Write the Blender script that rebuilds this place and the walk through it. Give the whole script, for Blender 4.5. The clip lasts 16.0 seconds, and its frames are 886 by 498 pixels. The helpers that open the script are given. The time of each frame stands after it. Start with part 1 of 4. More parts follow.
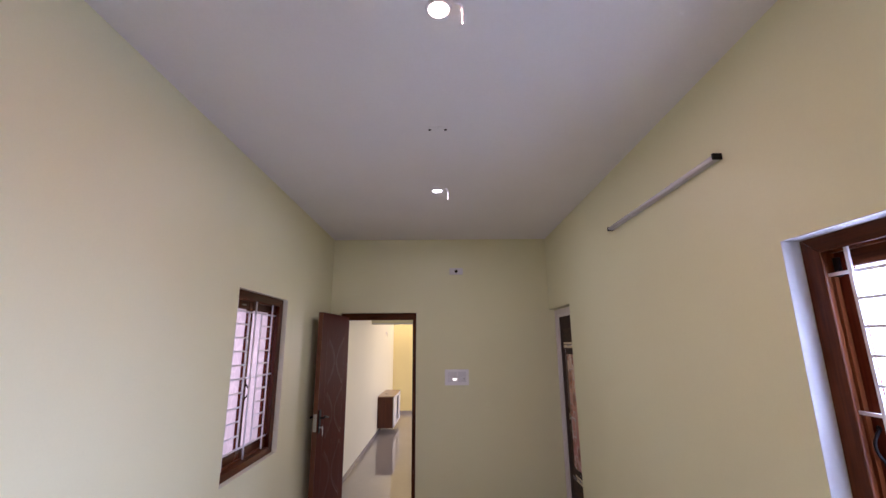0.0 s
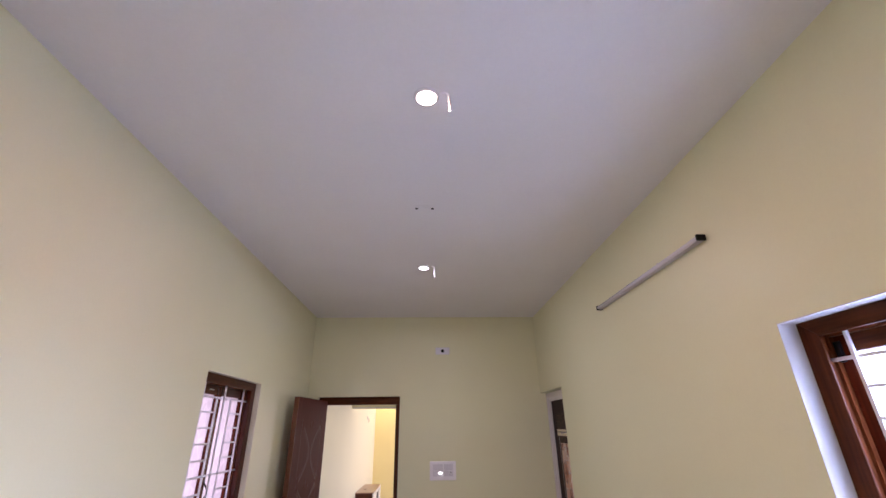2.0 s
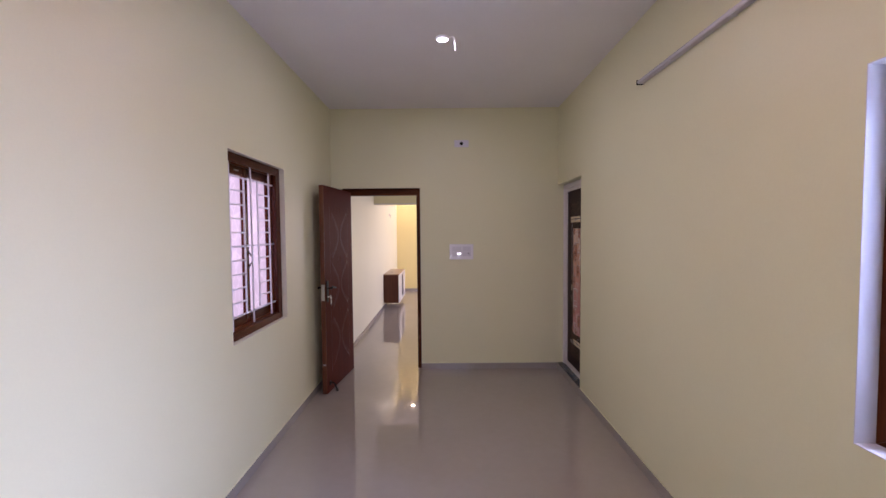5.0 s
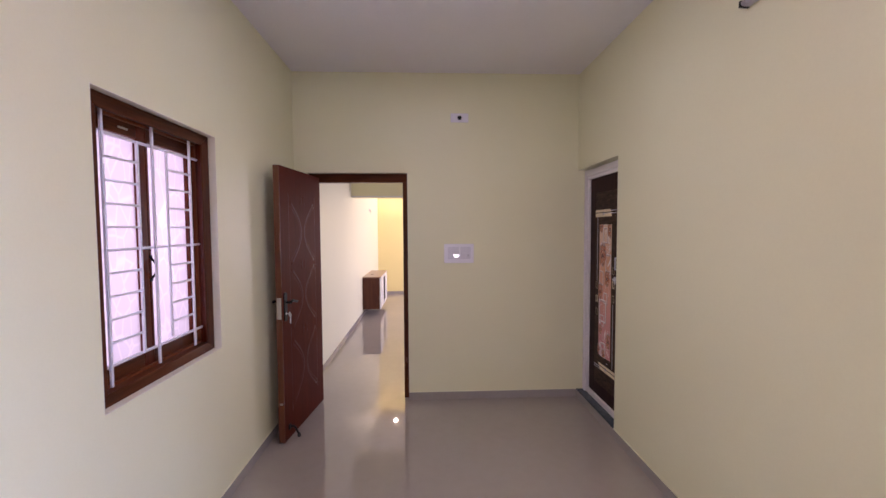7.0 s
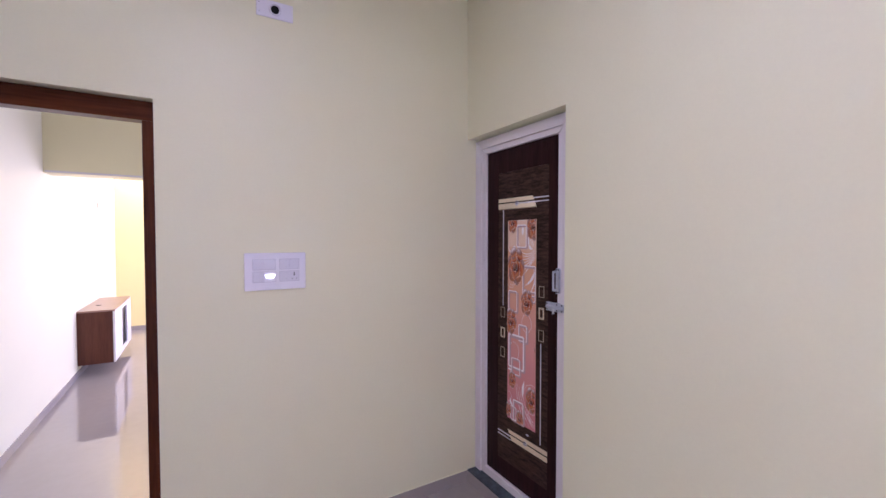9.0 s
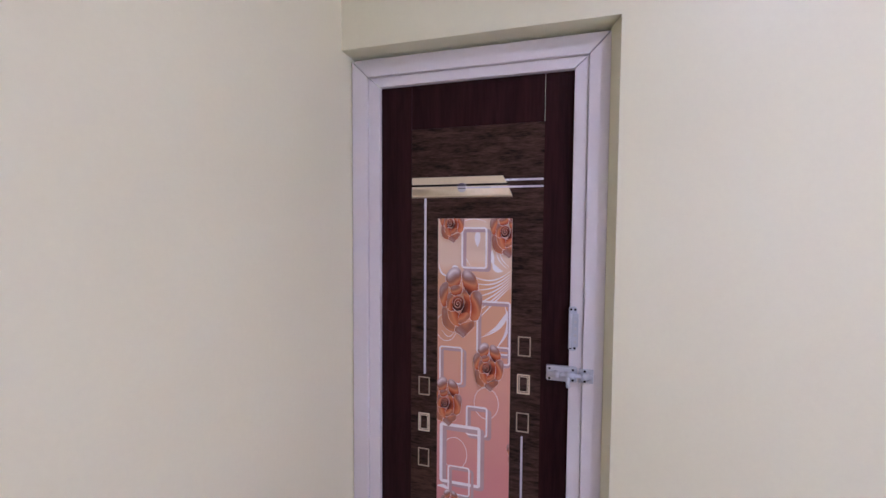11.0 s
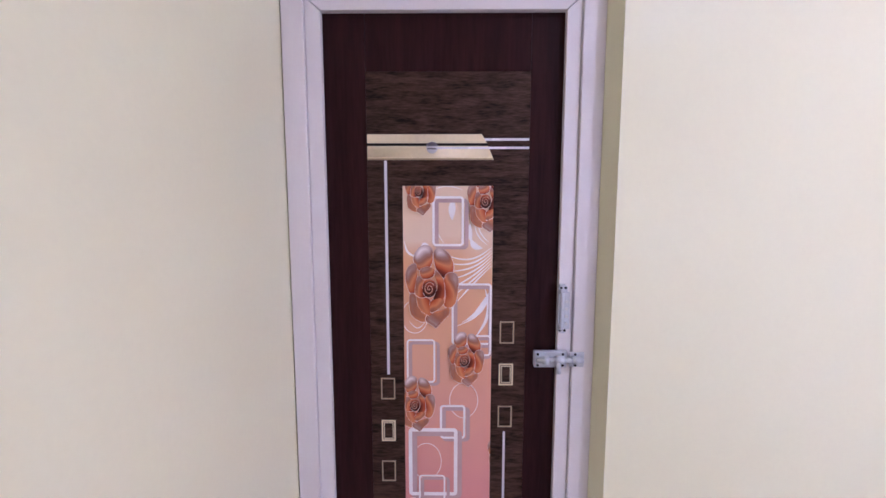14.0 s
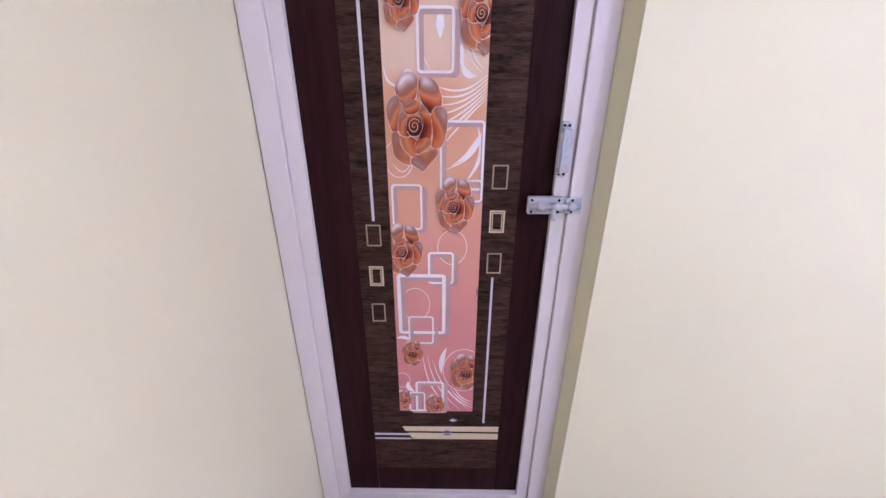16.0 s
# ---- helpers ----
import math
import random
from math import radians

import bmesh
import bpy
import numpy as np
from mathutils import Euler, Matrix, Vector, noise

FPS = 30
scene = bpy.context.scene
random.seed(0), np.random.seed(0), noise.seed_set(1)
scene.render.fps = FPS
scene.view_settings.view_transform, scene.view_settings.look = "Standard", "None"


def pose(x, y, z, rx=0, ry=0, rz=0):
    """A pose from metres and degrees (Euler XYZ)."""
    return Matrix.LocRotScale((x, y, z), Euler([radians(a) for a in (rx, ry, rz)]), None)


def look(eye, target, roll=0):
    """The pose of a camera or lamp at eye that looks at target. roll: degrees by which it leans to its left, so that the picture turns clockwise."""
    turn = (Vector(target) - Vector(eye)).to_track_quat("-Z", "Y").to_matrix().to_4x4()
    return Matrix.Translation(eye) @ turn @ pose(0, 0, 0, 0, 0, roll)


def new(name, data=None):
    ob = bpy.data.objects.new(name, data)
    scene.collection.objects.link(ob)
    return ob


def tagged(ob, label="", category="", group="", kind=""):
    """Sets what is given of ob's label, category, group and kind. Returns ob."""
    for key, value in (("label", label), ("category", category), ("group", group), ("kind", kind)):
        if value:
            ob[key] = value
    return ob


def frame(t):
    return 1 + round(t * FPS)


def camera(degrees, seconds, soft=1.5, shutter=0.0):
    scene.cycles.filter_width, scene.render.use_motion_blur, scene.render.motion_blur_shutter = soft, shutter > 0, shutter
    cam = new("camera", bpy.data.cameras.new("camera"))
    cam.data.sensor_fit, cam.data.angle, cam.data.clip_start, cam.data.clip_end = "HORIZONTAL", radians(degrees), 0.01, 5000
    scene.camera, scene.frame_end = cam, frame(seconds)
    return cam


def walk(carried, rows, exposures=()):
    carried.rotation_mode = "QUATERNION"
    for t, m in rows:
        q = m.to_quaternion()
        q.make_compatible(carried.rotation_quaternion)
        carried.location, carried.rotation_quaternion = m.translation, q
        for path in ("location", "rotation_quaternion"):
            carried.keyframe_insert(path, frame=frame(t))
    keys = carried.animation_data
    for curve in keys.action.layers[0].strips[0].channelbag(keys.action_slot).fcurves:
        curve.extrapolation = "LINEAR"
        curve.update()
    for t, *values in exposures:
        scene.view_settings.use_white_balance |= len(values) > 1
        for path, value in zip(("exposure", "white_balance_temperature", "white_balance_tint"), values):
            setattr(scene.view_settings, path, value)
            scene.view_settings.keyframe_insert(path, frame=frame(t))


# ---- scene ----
cam = camera(94.7, 16.0)
PATH = [
    (0, (1.347, -4.976, 1.775), (1.352, -3.027, 2.226), -0.4),
    (0.5, (1.336, -4.971, 1.832), (1.385, -3.099, 2.534), -0.6),
    (0.7, (1.345, -4.955, 1.828), (1.409, -3.116, 2.611), -0.4),
    (1, (1.338, -4.946, 1.834), (1.422, -3.141, 2.692), -0.7),
    (1.5, (1.338, -4.942, 1.829), (1.442, -3.157, 2.726), -0.9),
    (2, (1.35, -4.918, 1.808), (1.421, -3.088, 2.61), -0.7),
    (2.5, (1.354, -4.886, 1.74), (1.406, -2.965, 2.292), -0.7),
    (3, (1.359, -4.878, 1.68), (1.396, -2.901, 1.979), -0.7),
    (3.5, (1.343, -4.9, 1.637), (1.347, -2.901, 1.722), -0.5),
    (4, (1.331, -4.908, 1.634), (1.322, -2.909, 1.588), -0.5),
    (6.5, (1.232, -4.122, 1.636), (1.262, -2.125, 1.536), -0.3),
    (7, (1.199, -3.813, 1.621), (1.284, -1.817, 1.522), -0.3),
    (7.5, (1.209, -3.469, 1.625), (1.421, -1.482, 1.532), -0.2),
    (7.7, (1.165, -3.332, 1.619), (1.479, -1.359, 1.523), -0.3),
    (8, (1.145, -3.071, 1.608), (1.58, -1.12, 1.529), -0.3),
    (8.2, (1.128, -2.889, 1.572), (1.677, -0.967, 1.519), 0.0),
    (8.5, (1.150, -2.606, 1.548), (1.863, -0.738, 1.491), -0.1),
    (8.7, (1.162, -2.413, 1.562), (2.006, -0.601, 1.504), -0.1),
    (9, (1.19, -2.122, 1.554), (2.217, -0.407, 1.497), 0.0),
    (9.3, (1.187, -1.841, 1.546), (2.415, -0.263, 1.500), -0.1),
    (9.5, (1.206, -1.669, 1.563), (2.55, -0.19, 1.501), -0.0),
    (12, (1.643, -0.4, 1.622), (3.638, -0.284, 1.546), 0.0),
    (12.5, (1.656, -0.393, 1.618), (3.654, -0.343, 1.541), 0.0),
    (13, (1.654, -0.391, 1.622), (3.652, -0.364, 1.526), 0.0),
    (13.5, (1.654, -0.388, 1.623), (3.649, -0.378, 1.484), -0.0),
    (14, (1.681, -0.4, 1.604), (3.669, -0.38, 1.387), 0.0),
    (14.5, (1.702, -0.405, 1.594), (3.668, -0.385, 1.229), 0.1),
    (15, (1.719, -0.422, 1.575), (3.65, -0.387, 1.055), 0.1),
    (15.5, (1.738, -0.42, 1.552), (3.617, -0.406, 0.867), 0.2),
    (16, (1.763, -0.43, 1.526), (3.576, -0.413, 0.681), 0.3),
]
walk(cam, [(t, look(eye, target, roll)) for t, eye, target, roll in PATH],
     exposures=[(0.0, -0.17, 6330, 29), (1.5, 0.10, 6330, 29), (3.0, -0.08, 6240, 31), (4.0, -0.19, 6200, 34), (6.5, 0.22, 6150, 37), (7.5, 0.33, 6230, 36), (8.0, 0.52, 6250, 34), (8.5, 0.72, 5620, 35), (9.0, 0.82, 5380, 41), (9.5, 0.80, 5230, 38), (12.0, 1.33, 5290, 39), (14.0, 1.44, 5240, 39), (16.0, 1.64, 5250, 39)])

# ---- sizes of the place ----
W, H = 2.64, 3.048            # room width and height
SK = 0.072                    # skirting height
HALL_W, HALL_Y = 3.7, 6.35    # hall beyond the door
SOUTH = -4.777                # room side of the entrance wall
T = 0.23                      # wall thickness
OUT_Y = -7.4                  # end of the lobby behind the entrance

# ---- world, sun, large lights ----
world = bpy.data.worlds.new("world")
scene.world = world
world.use_nodes = True
wn = world.node_tree.nodes
sky = wn.new("ShaderNodeTexSky")
sky.sky_type, sky.sun_disc = "NISHITA", False
sky.sun_elevation, sky.sun_rotation = radians(58), radians(0)
wn["Background"].inputs["Strength"].default_value = 0.12
world.node_tree.links.new(sky.outputs[0], wn["Background"].inputs["Color"])


def lamp(name, kind, energy, color, m, size=1.0, size_y=None, shape="RECTANGLE"):
    data = bpy.data.lights.new(name, kind)
    data.energy, data.color = energy, color
    if kind == "AREA":
        data.shape, data.size = shape, size
        data.size_y = size_y or size
    ob = new(name, data)
    ob.matrix_world = m
    return ob


sun = lamp("sun", "SUN", 2.5, (1.0, 0.95, 0.88), look((0, 0, 0), (0, -0.53, -0.85)))
sun.data.angle = radians(0.5)
lamp("daylight_east_window", "AREA", 275, (0.56, 0.72, 1.0), look((3.75, -3.98, 2.22), (0, -3.98, 0.8)), 1.05, 0.7)
lamp("daylight_west_window", "AREA", 9, (0.95, 0.89, 1.0), look((-0.60, -1.83, 1.60), (2, -1.83, 1.50)), 1.1, 1.4)
lamp("daylight_lobby", "AREA", 23, (0.93, 0.90, 1.0), look((1.75, OUT_Y + 0.05, 1.62), (0.7, -2.0, 1.5)), 1.9, 2.5)
lamp("daylight_hall_near", "AREA", 18, (0.76, 0.82, 1.0), look((HALL_W - 0.03, 1.7, 1.3), (0, 1.5, 0.5)), 1.4, 1.1)
lamp("daylight_hall_far", "AREA", 85, (0.95, 0.93, 1.0), look((HALL_W - 0.03, 4.7, 1.5), (0, 4.9, 1.3)), 2.0, 1.8)
lamp("led_warm_light", "AREA", 9, (1.0, 0.62, 0.48), look((1.340, -3.640, H - 0.022), (1.340, -3.640, 0)), 0.07, shape="DISK")
lamp("led_cool_light", "AREA", 7.5, (0.95, 0.97, 1.0), look((1.310, -1.705, H - 0.022), (1.310, -1.705, 0)), 0.06, shape="DISK")
lamp("hall_led_light", "AREA", 12, (1.0, 0.86, 0.60), look((0.45, 5.95, H - 0.022), (0.45, 5.95, 0)), 0.06, shape="DISK")


# ---- materials ----
def nodes_of(name):
    m = bpy.data.materials.new(name)
    m.use_nodes = True
    nt = m.node_tree
    return m, nt, nt.nodes["Principled BSDF"]


def ramp(nt, stops):
    r = nt.nodes.new("ShaderNodeValToRGB")
    els = r.color_ramp.elements
    while len(els) < len(stops):
        els.new(0.5)
    for e, (p, c) in zip(els, stops):
        e.position, e.color = p, (*c, 1)
    return r


def surface(name, color, rough=0.5, metal=0.0, vary=0.08, scale=3.0, fine=60.0, bump=0.05, stretch=(1, 1, 1), spec=0.5, rough_vary=0.05, coat=0.0):
    """Colour with large and fine variation, gloss variation and fine relief."""
    m, nt, b = nodes_of(name)
    tc = nt.nodes.new("ShaderNodeTexCoord")
    mp = nt.nodes.new("ShaderNodeMapping")
    mp.inputs["Scale"].default_value = stretch
    nt.links.new(tc.outputs["Object"], mp.inputs["Vector"])
    big = nt.nodes.new("ShaderNodeTexNoise")
    big.inputs["Scale"].default_value, big.inputs["Detail"].default_value = scale, 4
    small = nt.nodes.new("ShaderNodeTexNoise")
    small.inputs["Scale"].default_value, small.inputs["Detail"].default_value = fine, 3
    for n in (big, small):
        nt.links.new(mp.outputs[0], n.inputs["Vector"])
    mix = nt.nodes.new("ShaderNodeMix")
    mix.inputs["Factor"].default_value = 0.35
    nt.links.new(big.outputs["Fac"], mix.inputs[2])
    nt.links.new(small.outputs["Fac"], mix.inputs[3])
    lo = [max(0, c * (1 - vary)) for c in color]
    hi = [min(1, c * (1 + vary)) for c in color]
    r = ramp(nt, [(0.3, lo), (0.7, hi)])
    nt.links.new(mix.outputs[0], r.inputs[0])
    nt.links.new(r.outputs[0], b.inputs["Base Color"])
    mr = nt.nodes.new("ShaderNodeMapRange")
    mr.inputs["To Min"].default_value, mr.inputs["To Max"].default_value = max(0.02, rough - rough_vary), rough + rough_vary
    nt.links.new(big.outputs["Fac"], mr.inputs["Value"])
    nt.links.new(mr.outputs[0], b.inputs["Roughness"])
    b.inputs["Metallic"].default_value = metal
    b.inputs["Specular IOR Level"].default_value = spec
    b.inputs["Coat Weight"].default_value = coat
    b.inputs["Coat Roughness"].default_value = 0.12
    if bump:
        bp = nt.nodes.new("ShaderNodeBump")
        bp.inputs["Strength"].default_value, bp.inputs["Distance"].default_value = bump, 0.002
        nt.links.new(small.outputs["Fac"], bp.inputs["Height"])
        nt.links.new(bp.outputs[0], b.inputs["Normal"])
    return m


def wood(name, dark, light, rough=0.35, axis=2, grain=14.0, coat=0.2, bump=0.12, turns=6.0, spec=0.5, squash=0.07):
    """Wood with its grain along one axis: 0 along x, 2 along z."""
    m, nt, b = nodes_of(name)
    tc = nt.nodes.new("ShaderNodeTexCoord")
    mp = nt.nodes.new("ShaderNodeMapping")
    s = [1.0, 1.0, 1.0]
    s[axis] = squash
    mp.inputs["Scale"].default_value = s
    nt.links.new(tc.outputs["Object"], mp.inputs["Vector"])
    n1 = nt.nodes.new("ShaderNodeTexNoise")
    n1.inputs["Scale"].default_value, n1.inputs["Detail"].default_value, n1.inputs["Distortion"].default_value = grain, 8, 0.6
    n2 = nt.nodes.new("ShaderNodeTexNoise")
    n2.inputs["Scale"].default_value, n2.inputs["Detail"].default_value = grain * turns, 4
    for n in (n1, n2):
        nt.links.new(mp.outputs[0], n.inputs["Vector"])
    mix = nt.nodes.new("ShaderNodeMix")
    mix.inputs["Factor"].default_value = 0.4
    nt.links.new(n1.outputs["Fac"], mix.inputs[2])
    nt.links.new(n2.outputs["Fac"], mix.inputs[3])
    r = ramp(nt, [(0.36, dark), (0.62, light)])
    nt.links.new(mix.outputs[0], r.inputs[0])
    nt.links.new(r.outputs[0], b.inputs["Base Color"])
    b.inputs["Roughness"].default_value = rough
    b.inputs["Coat Weight"].default_value = coat
    b.inputs["Specular IOR Level"].default_value = spec
    b.inputs["Coat Roughness"].default_value = 0.15
    bp = nt.nodes.new("ShaderNodeBump")
    bp.inputs["Strength"].default_value, bp.inputs["Distance"].default_value = bump, 0.001
    nt.links.new(mix.outputs[0], bp.inputs["Height"])
    nt.links.new(bp.outputs[0], b.inputs["Normal"])
    return m


M_WALL = surface("cream_yellow_wall_paint", (0.775, 0.752, 0.515), 0.42, vary=0.025, scale=1.3, fine=90, bump=0.10, spec=0.4)
M_HALLW = surface("hall_cream_paint", (0.80, 0.765, 0.58), 0.45, vary=0.025, scale=1.3, fine=90, bump=0.10, spec=0.4)
M_BEAM = surface("beam_olive_cream_paint", (0.76, 0.71, 0.44), 0.45, vary=0.025, scale=1.3, fine=90, bump=0.10, spec=0.4)
M_HALLY = surface("hall_yellow_paint", (0.84, 0.70, 0.33), 0.45, vary=0.025, scale=1.3, fine=90, bump=0.10, spec=0.4)
M_CEIL = surface("white_ceiling_paint", (0.81, 0.79, 0.80), 0.7, vary=0.03, scale=1.6, fine=70, bump=0.12, spec=0.3)
M_FLOOR = surface("polished_vitrified_tile", (0.36, 0.32, 0.29), 0.016, vary=0.05, scale=1.4, fine=14, bump=0.0, rough_vary=0.004, spec=1.0)
M_SKIRT = surface("skirting_tile", (0.345, 0.31, 0.29), 0.02, vary=0.05, scale=3, fine=14, bump=0.0, rough_vary=0.004, spec=1.0)
M_GRANITE = surface("dark_granite", (0.055, 0.075, 0.09), 0.2, vary=0.35, scale=30, fine=220, bump=0.02)
M_TEAK = wood("varnished_red_brown_wood", (0.042, 0.0095, 0.0035), (0.105, 0.029, 0.009), 0.3, 2, 16, coat=0.0, spec=0.12)
M_TEAKH = wood("varnished_red_brown_wood_rail", (0.042, 0.0095, 0.0035), (0.105, 0.029, 0.009), 0.3, 0, 16, coat=0.0, spec=0.12)
# the same frame wood, with the daylight's orange gleam put into its colour
M_TEAKL = wood("varnished_daylit_orange_wood", (0.13, 0.030, 0.009), (0.21, 0.058, 0.017), 0.3, 2, 16, coat=0.0, spec=0.25)
M_TEAKR = wood("varnished_deep_red_wood", (0.050, 0.0075, 0.0028), (0.110, 0.018, 0.0065), 0.22, 2, 16, coat=0.0, spec=0.30)
M_MOULD = wood("moulded_door_relief", (0.074, 0.0118, 0.0045), (0.095, 0.0165, 0.0068), 0.38, 2, 22, coat=0.0, bump=0.04, spec=0.07)
M_HEADER = wood("dull_red_brown_wood", (0.07, 0.016, 0.012), (0.12, 0.032, 0.024), 0.65, 0, 16, coat=0.0)
M_LEAF = wood("moulded_red_brown_door_skin", (0.074, 0.0118, 0.0045), (0.095, 0.0165, 0.0068), 0.5, 2, 22, coat=0.0, bump=0.04, spec=0.03)
M_EDGE = wood("leaf_edge_lipping", (0.095, 0.023, 0.007), (0.145, 0.039, 0.012), 0.4, 2, 22)
M_PVC = surface("white_upvc", (0.735, 0.69, 0.685), 0.32, vary=0.03, scale=6, fine=120, bump=0.02)
# wall paint paled in its colour where light falls: window reveals, beam's lower edge
M_REVEAL = surface("daylit_white_paint", (0.66, 0.64, 0.64), 0.5, vary=0.03, scale=3, fine=90, bump=0.1)
M_REVEALC = surface("daylit_cream_reveal_paint", (0.78, 0.74, 0.60), 0.45, vary=0.03, scale=3, fine=90, bump=0.1)
M_GRILLE = surface("grey_white_grille_enamel", (0.74, 0.72, 0.78), 0.35, vary=0.05, scale=12, fine=150, bump=0.05)
M_BLACK = surface("black_enamel", (0.008, 0.007, 0.008), 0.38, vary=0.2, scale=20, fine=150, bump=0.03, spec=0.12)
M_RUBBER = surface("black_rubber", (0.014, 0.013, 0.013), 0.7, vary=0.2, scale=20, fine=150, bump=0.05)
M_STEEL = surface("brushed_steel", (0.55, 0.54, 0.54), 0.3, metal=1.0, vary=0.08, scale=20, fine=200, bump=0.03)
M_HEART = surface("print_dark_maroon", (0.20, 0.040, 0.018), 0.3, vary=0.1, scale=14, fine=100, bump=0.0)
M_HEARTL = surface("print_pale_copper", (0.72, 0.42, 0.30), 0.3, vary=0.1, scale=14, fine=100, bump=0.0)
M_GOLD2 = surface("dull_gold_foil", (0.42, 0.34, 0.22), 0.3, metal=0.3, vary=0.2, scale=25, fine=100, bump=0.0)
M_ALU = surface("cast_grey_aluminium", (0.50, 0.52, 0.57), 0.4, metal=0.15, vary=0.12, scale=30, fine=260, bump=0.12)
M_PLASTIC = surface("white_switch_plastic", (0.80, 0.78, 0.83), 0.14, vary=0.02, scale=8, fine=100, bump=0.0)
M_PLASTIC2 = surface("pale_grey_switch_plastic", (0.68, 0.66, 0.72), 0.2, vary=0.02, scale=8, fine=100, bump=0.0)
M_PLASTIC3 = surface("grey_joint_plastic", (0.54, 0.52, 0.58), 0.3, vary=0.02, scale=8, fine=100, bump=0.0)
M_BATTEN = surface("batten_grey_plastic", (0.50, 0.48, 0.52), 0.35, vary=0.04, scale=8, fine=100, bump=0.02)
M_DARKP = wood("dark_wenge_stile", (0.016, 0.0054, 0.0060), (0.031, 0.0104, 0.0112), 0.42, 2, 30, coat=0.0, spec=0.08)
M_OAK = wood("dark_oak_print", (0.007, 0.0032, 0.0026), (0.075, 0.039, 0.027), 0.5, 0, 75, coat=0.0, bump=0.8, turns=4, spec=0.14, squash=0.17)
M_GOLD = surface("champagne_gold_foil", (0.74, 0.63, 0.43), 0.3, metal=0.2, vary=0.1, scale=5, fine=100, bump=0.0)
M_SILVER = surface("silver_foil", (0.74, 0.72, 0.78), 0.25, metal=0.2, vary=0.1, scale=5, fine=100, bump=0.0)
M_STUD = surface("dark_silver_foil", (0.13, 0.12, 0.15), 0.25, metal=0.2, vary=0.2, scale=25, fine=100, bump=0.0)
M_BRONZE = surface("dark_gold_foil", (0.36, 0.27, 0.16), 0.3, metal=0.2, vary=0.15, scale=25, fine=100, bump=0.0)
M_PRINTW = surface("print_white", (0.92, 0.87, 0.88), 0.3, vary=0.05, scale=12, fine=100, bump=0.0)
M_SHADE = surface("print_grey_rose", (0.52, 0.36, 0.36), 0.3, vary=0.08, scale=14, fine=100, bump=0.0)
M_CABW = surface("white_laminate", (0.75, 0.73, 0.75), 0.25, vary=0.02, scale=5, fine=80, bump=0.0)
M_CAB = wood("red_brown_laminate", (0.075, 0.022, 0.012), (0.115, 0.038, 0.020), 0.4, 2, 20, coat=0.0, spec=0.25)
M_CABTOP = wood("light_brown_laminate", (0.26, 0.15, 0.10), (0.34, 0.21, 0.15), 0.3, 0, 18, coat=0.1)
M_GROUND = surface("dry_ground", (0.22, 0.17, 0.12), 0.9, vary=0.2, scale=0.6, fine=8, bump=0.3)
M_PLASTER = surface("grey_cement_plaster", (0.22, 0.21, 0.22), 0.8, vary=0.15, scale=12, fine=150, bump=0.4)


def glowing(name, color, strength):
    m, nt, b = nodes_of(name)
    b.inputs["Base Color"].default_value = (0.8, 0.8, 0.8, 1)
    b.inputs["Emission Color"].default_value = (*color, 1)
    b.inputs["Emission Strength"].default_value = strength
    return m


M_LED_WARM = glowing("warm_led", (1.0, 0.80, 0.70), 14)
M_LED_COOL = glowing("cool_led", (0.95, 0.97, 1.0), 14)
M_LED_NIGHT = glowing("night_led", (1.0, 0.97, 0.95), 3.0)
M_LED_HALL = glowing("hall_led", (1.0, 0.85, 0.6), 18)


def frosted(name, color, leafy, clear):
    """Frosted glass that scatters the daylight behind it, with a faint leaf pattern where leafy."""
    m = bpy.data.materials.new(name)
    m.use_nodes = True
    nt = m.node_tree
    out = nt.nodes["Material Output"]
    nt.nodes.remove(nt.nodes["Principled BSDF"])
    tr = nt.nodes.new("ShaderNodeBsdfTranslucent")
    cl = nt.nodes.new("ShaderNodeBsdfTransparent")
    gl = nt.nodes.new("ShaderNodeBsdfGlossy")
    gl.inputs["Roughness"].default_value = 0.15
    cl.inputs["Color"].default_value = (*color, 1)
    tc = nt.nodes.new("ShaderNodeTexCoord")
    if leafy:
        vo = nt.nodes.new("ShaderNodeTexVoronoi")
        vo.feature = "DISTANCE_TO_EDGE"
        vo.inputs["Scale"].default_value = 11
        mp = nt.nodes.new("ShaderNodeMapping")
        mp.inputs["Scale"].default_value = (1.5, 1, 0.7)
        mp.inputs["Rotation"].default_value = (0, 0.6, 0)
        nt.links.new(tc.outputs["Object"], mp.inputs["Vector"])
        nt.links.new(mp.outputs[0], vo.inputs["Vector"])
        r = ramp(nt, [(0.02, [min(1, c * 1.13) for c in color]), (0.07, color)])
        nt.links.new(vo.outputs["Distance"], r.inputs[0])
    else:
        no = nt.nodes.new("ShaderNodeTexNoise")
        no.inputs["Scale"].default_value = 5
        nt.links.new(tc.outputs["Object"], no.inputs["Vector"])
        r = ramp(nt, [(0.3, [c * 0.96 for c in color]), (0.7, color)])
        nt.links.new(no.outputs["Fac"], r.inputs[0])
    nt.links.new(r.outputs[0], tr.inputs["Color"])
    a = nt.nodes.new("ShaderNodeMixShader")
    a.inputs[0].default_value = clear
    nt.links.new(tr.outputs[0], a.inputs[1])
    nt.links.new(cl.outputs[0], a.inputs[2])
    b = nt.nodes.new("ShaderNodeMixShader")
    b.inputs[0].default_value = 0.05
    nt.links.new(a.outputs[0], b.inputs[1])
    nt.links.new(gl.outputs[0], b.inputs[2])
    nt.links.new(b.outputs[0], out.inputs["Surface"])
    return m


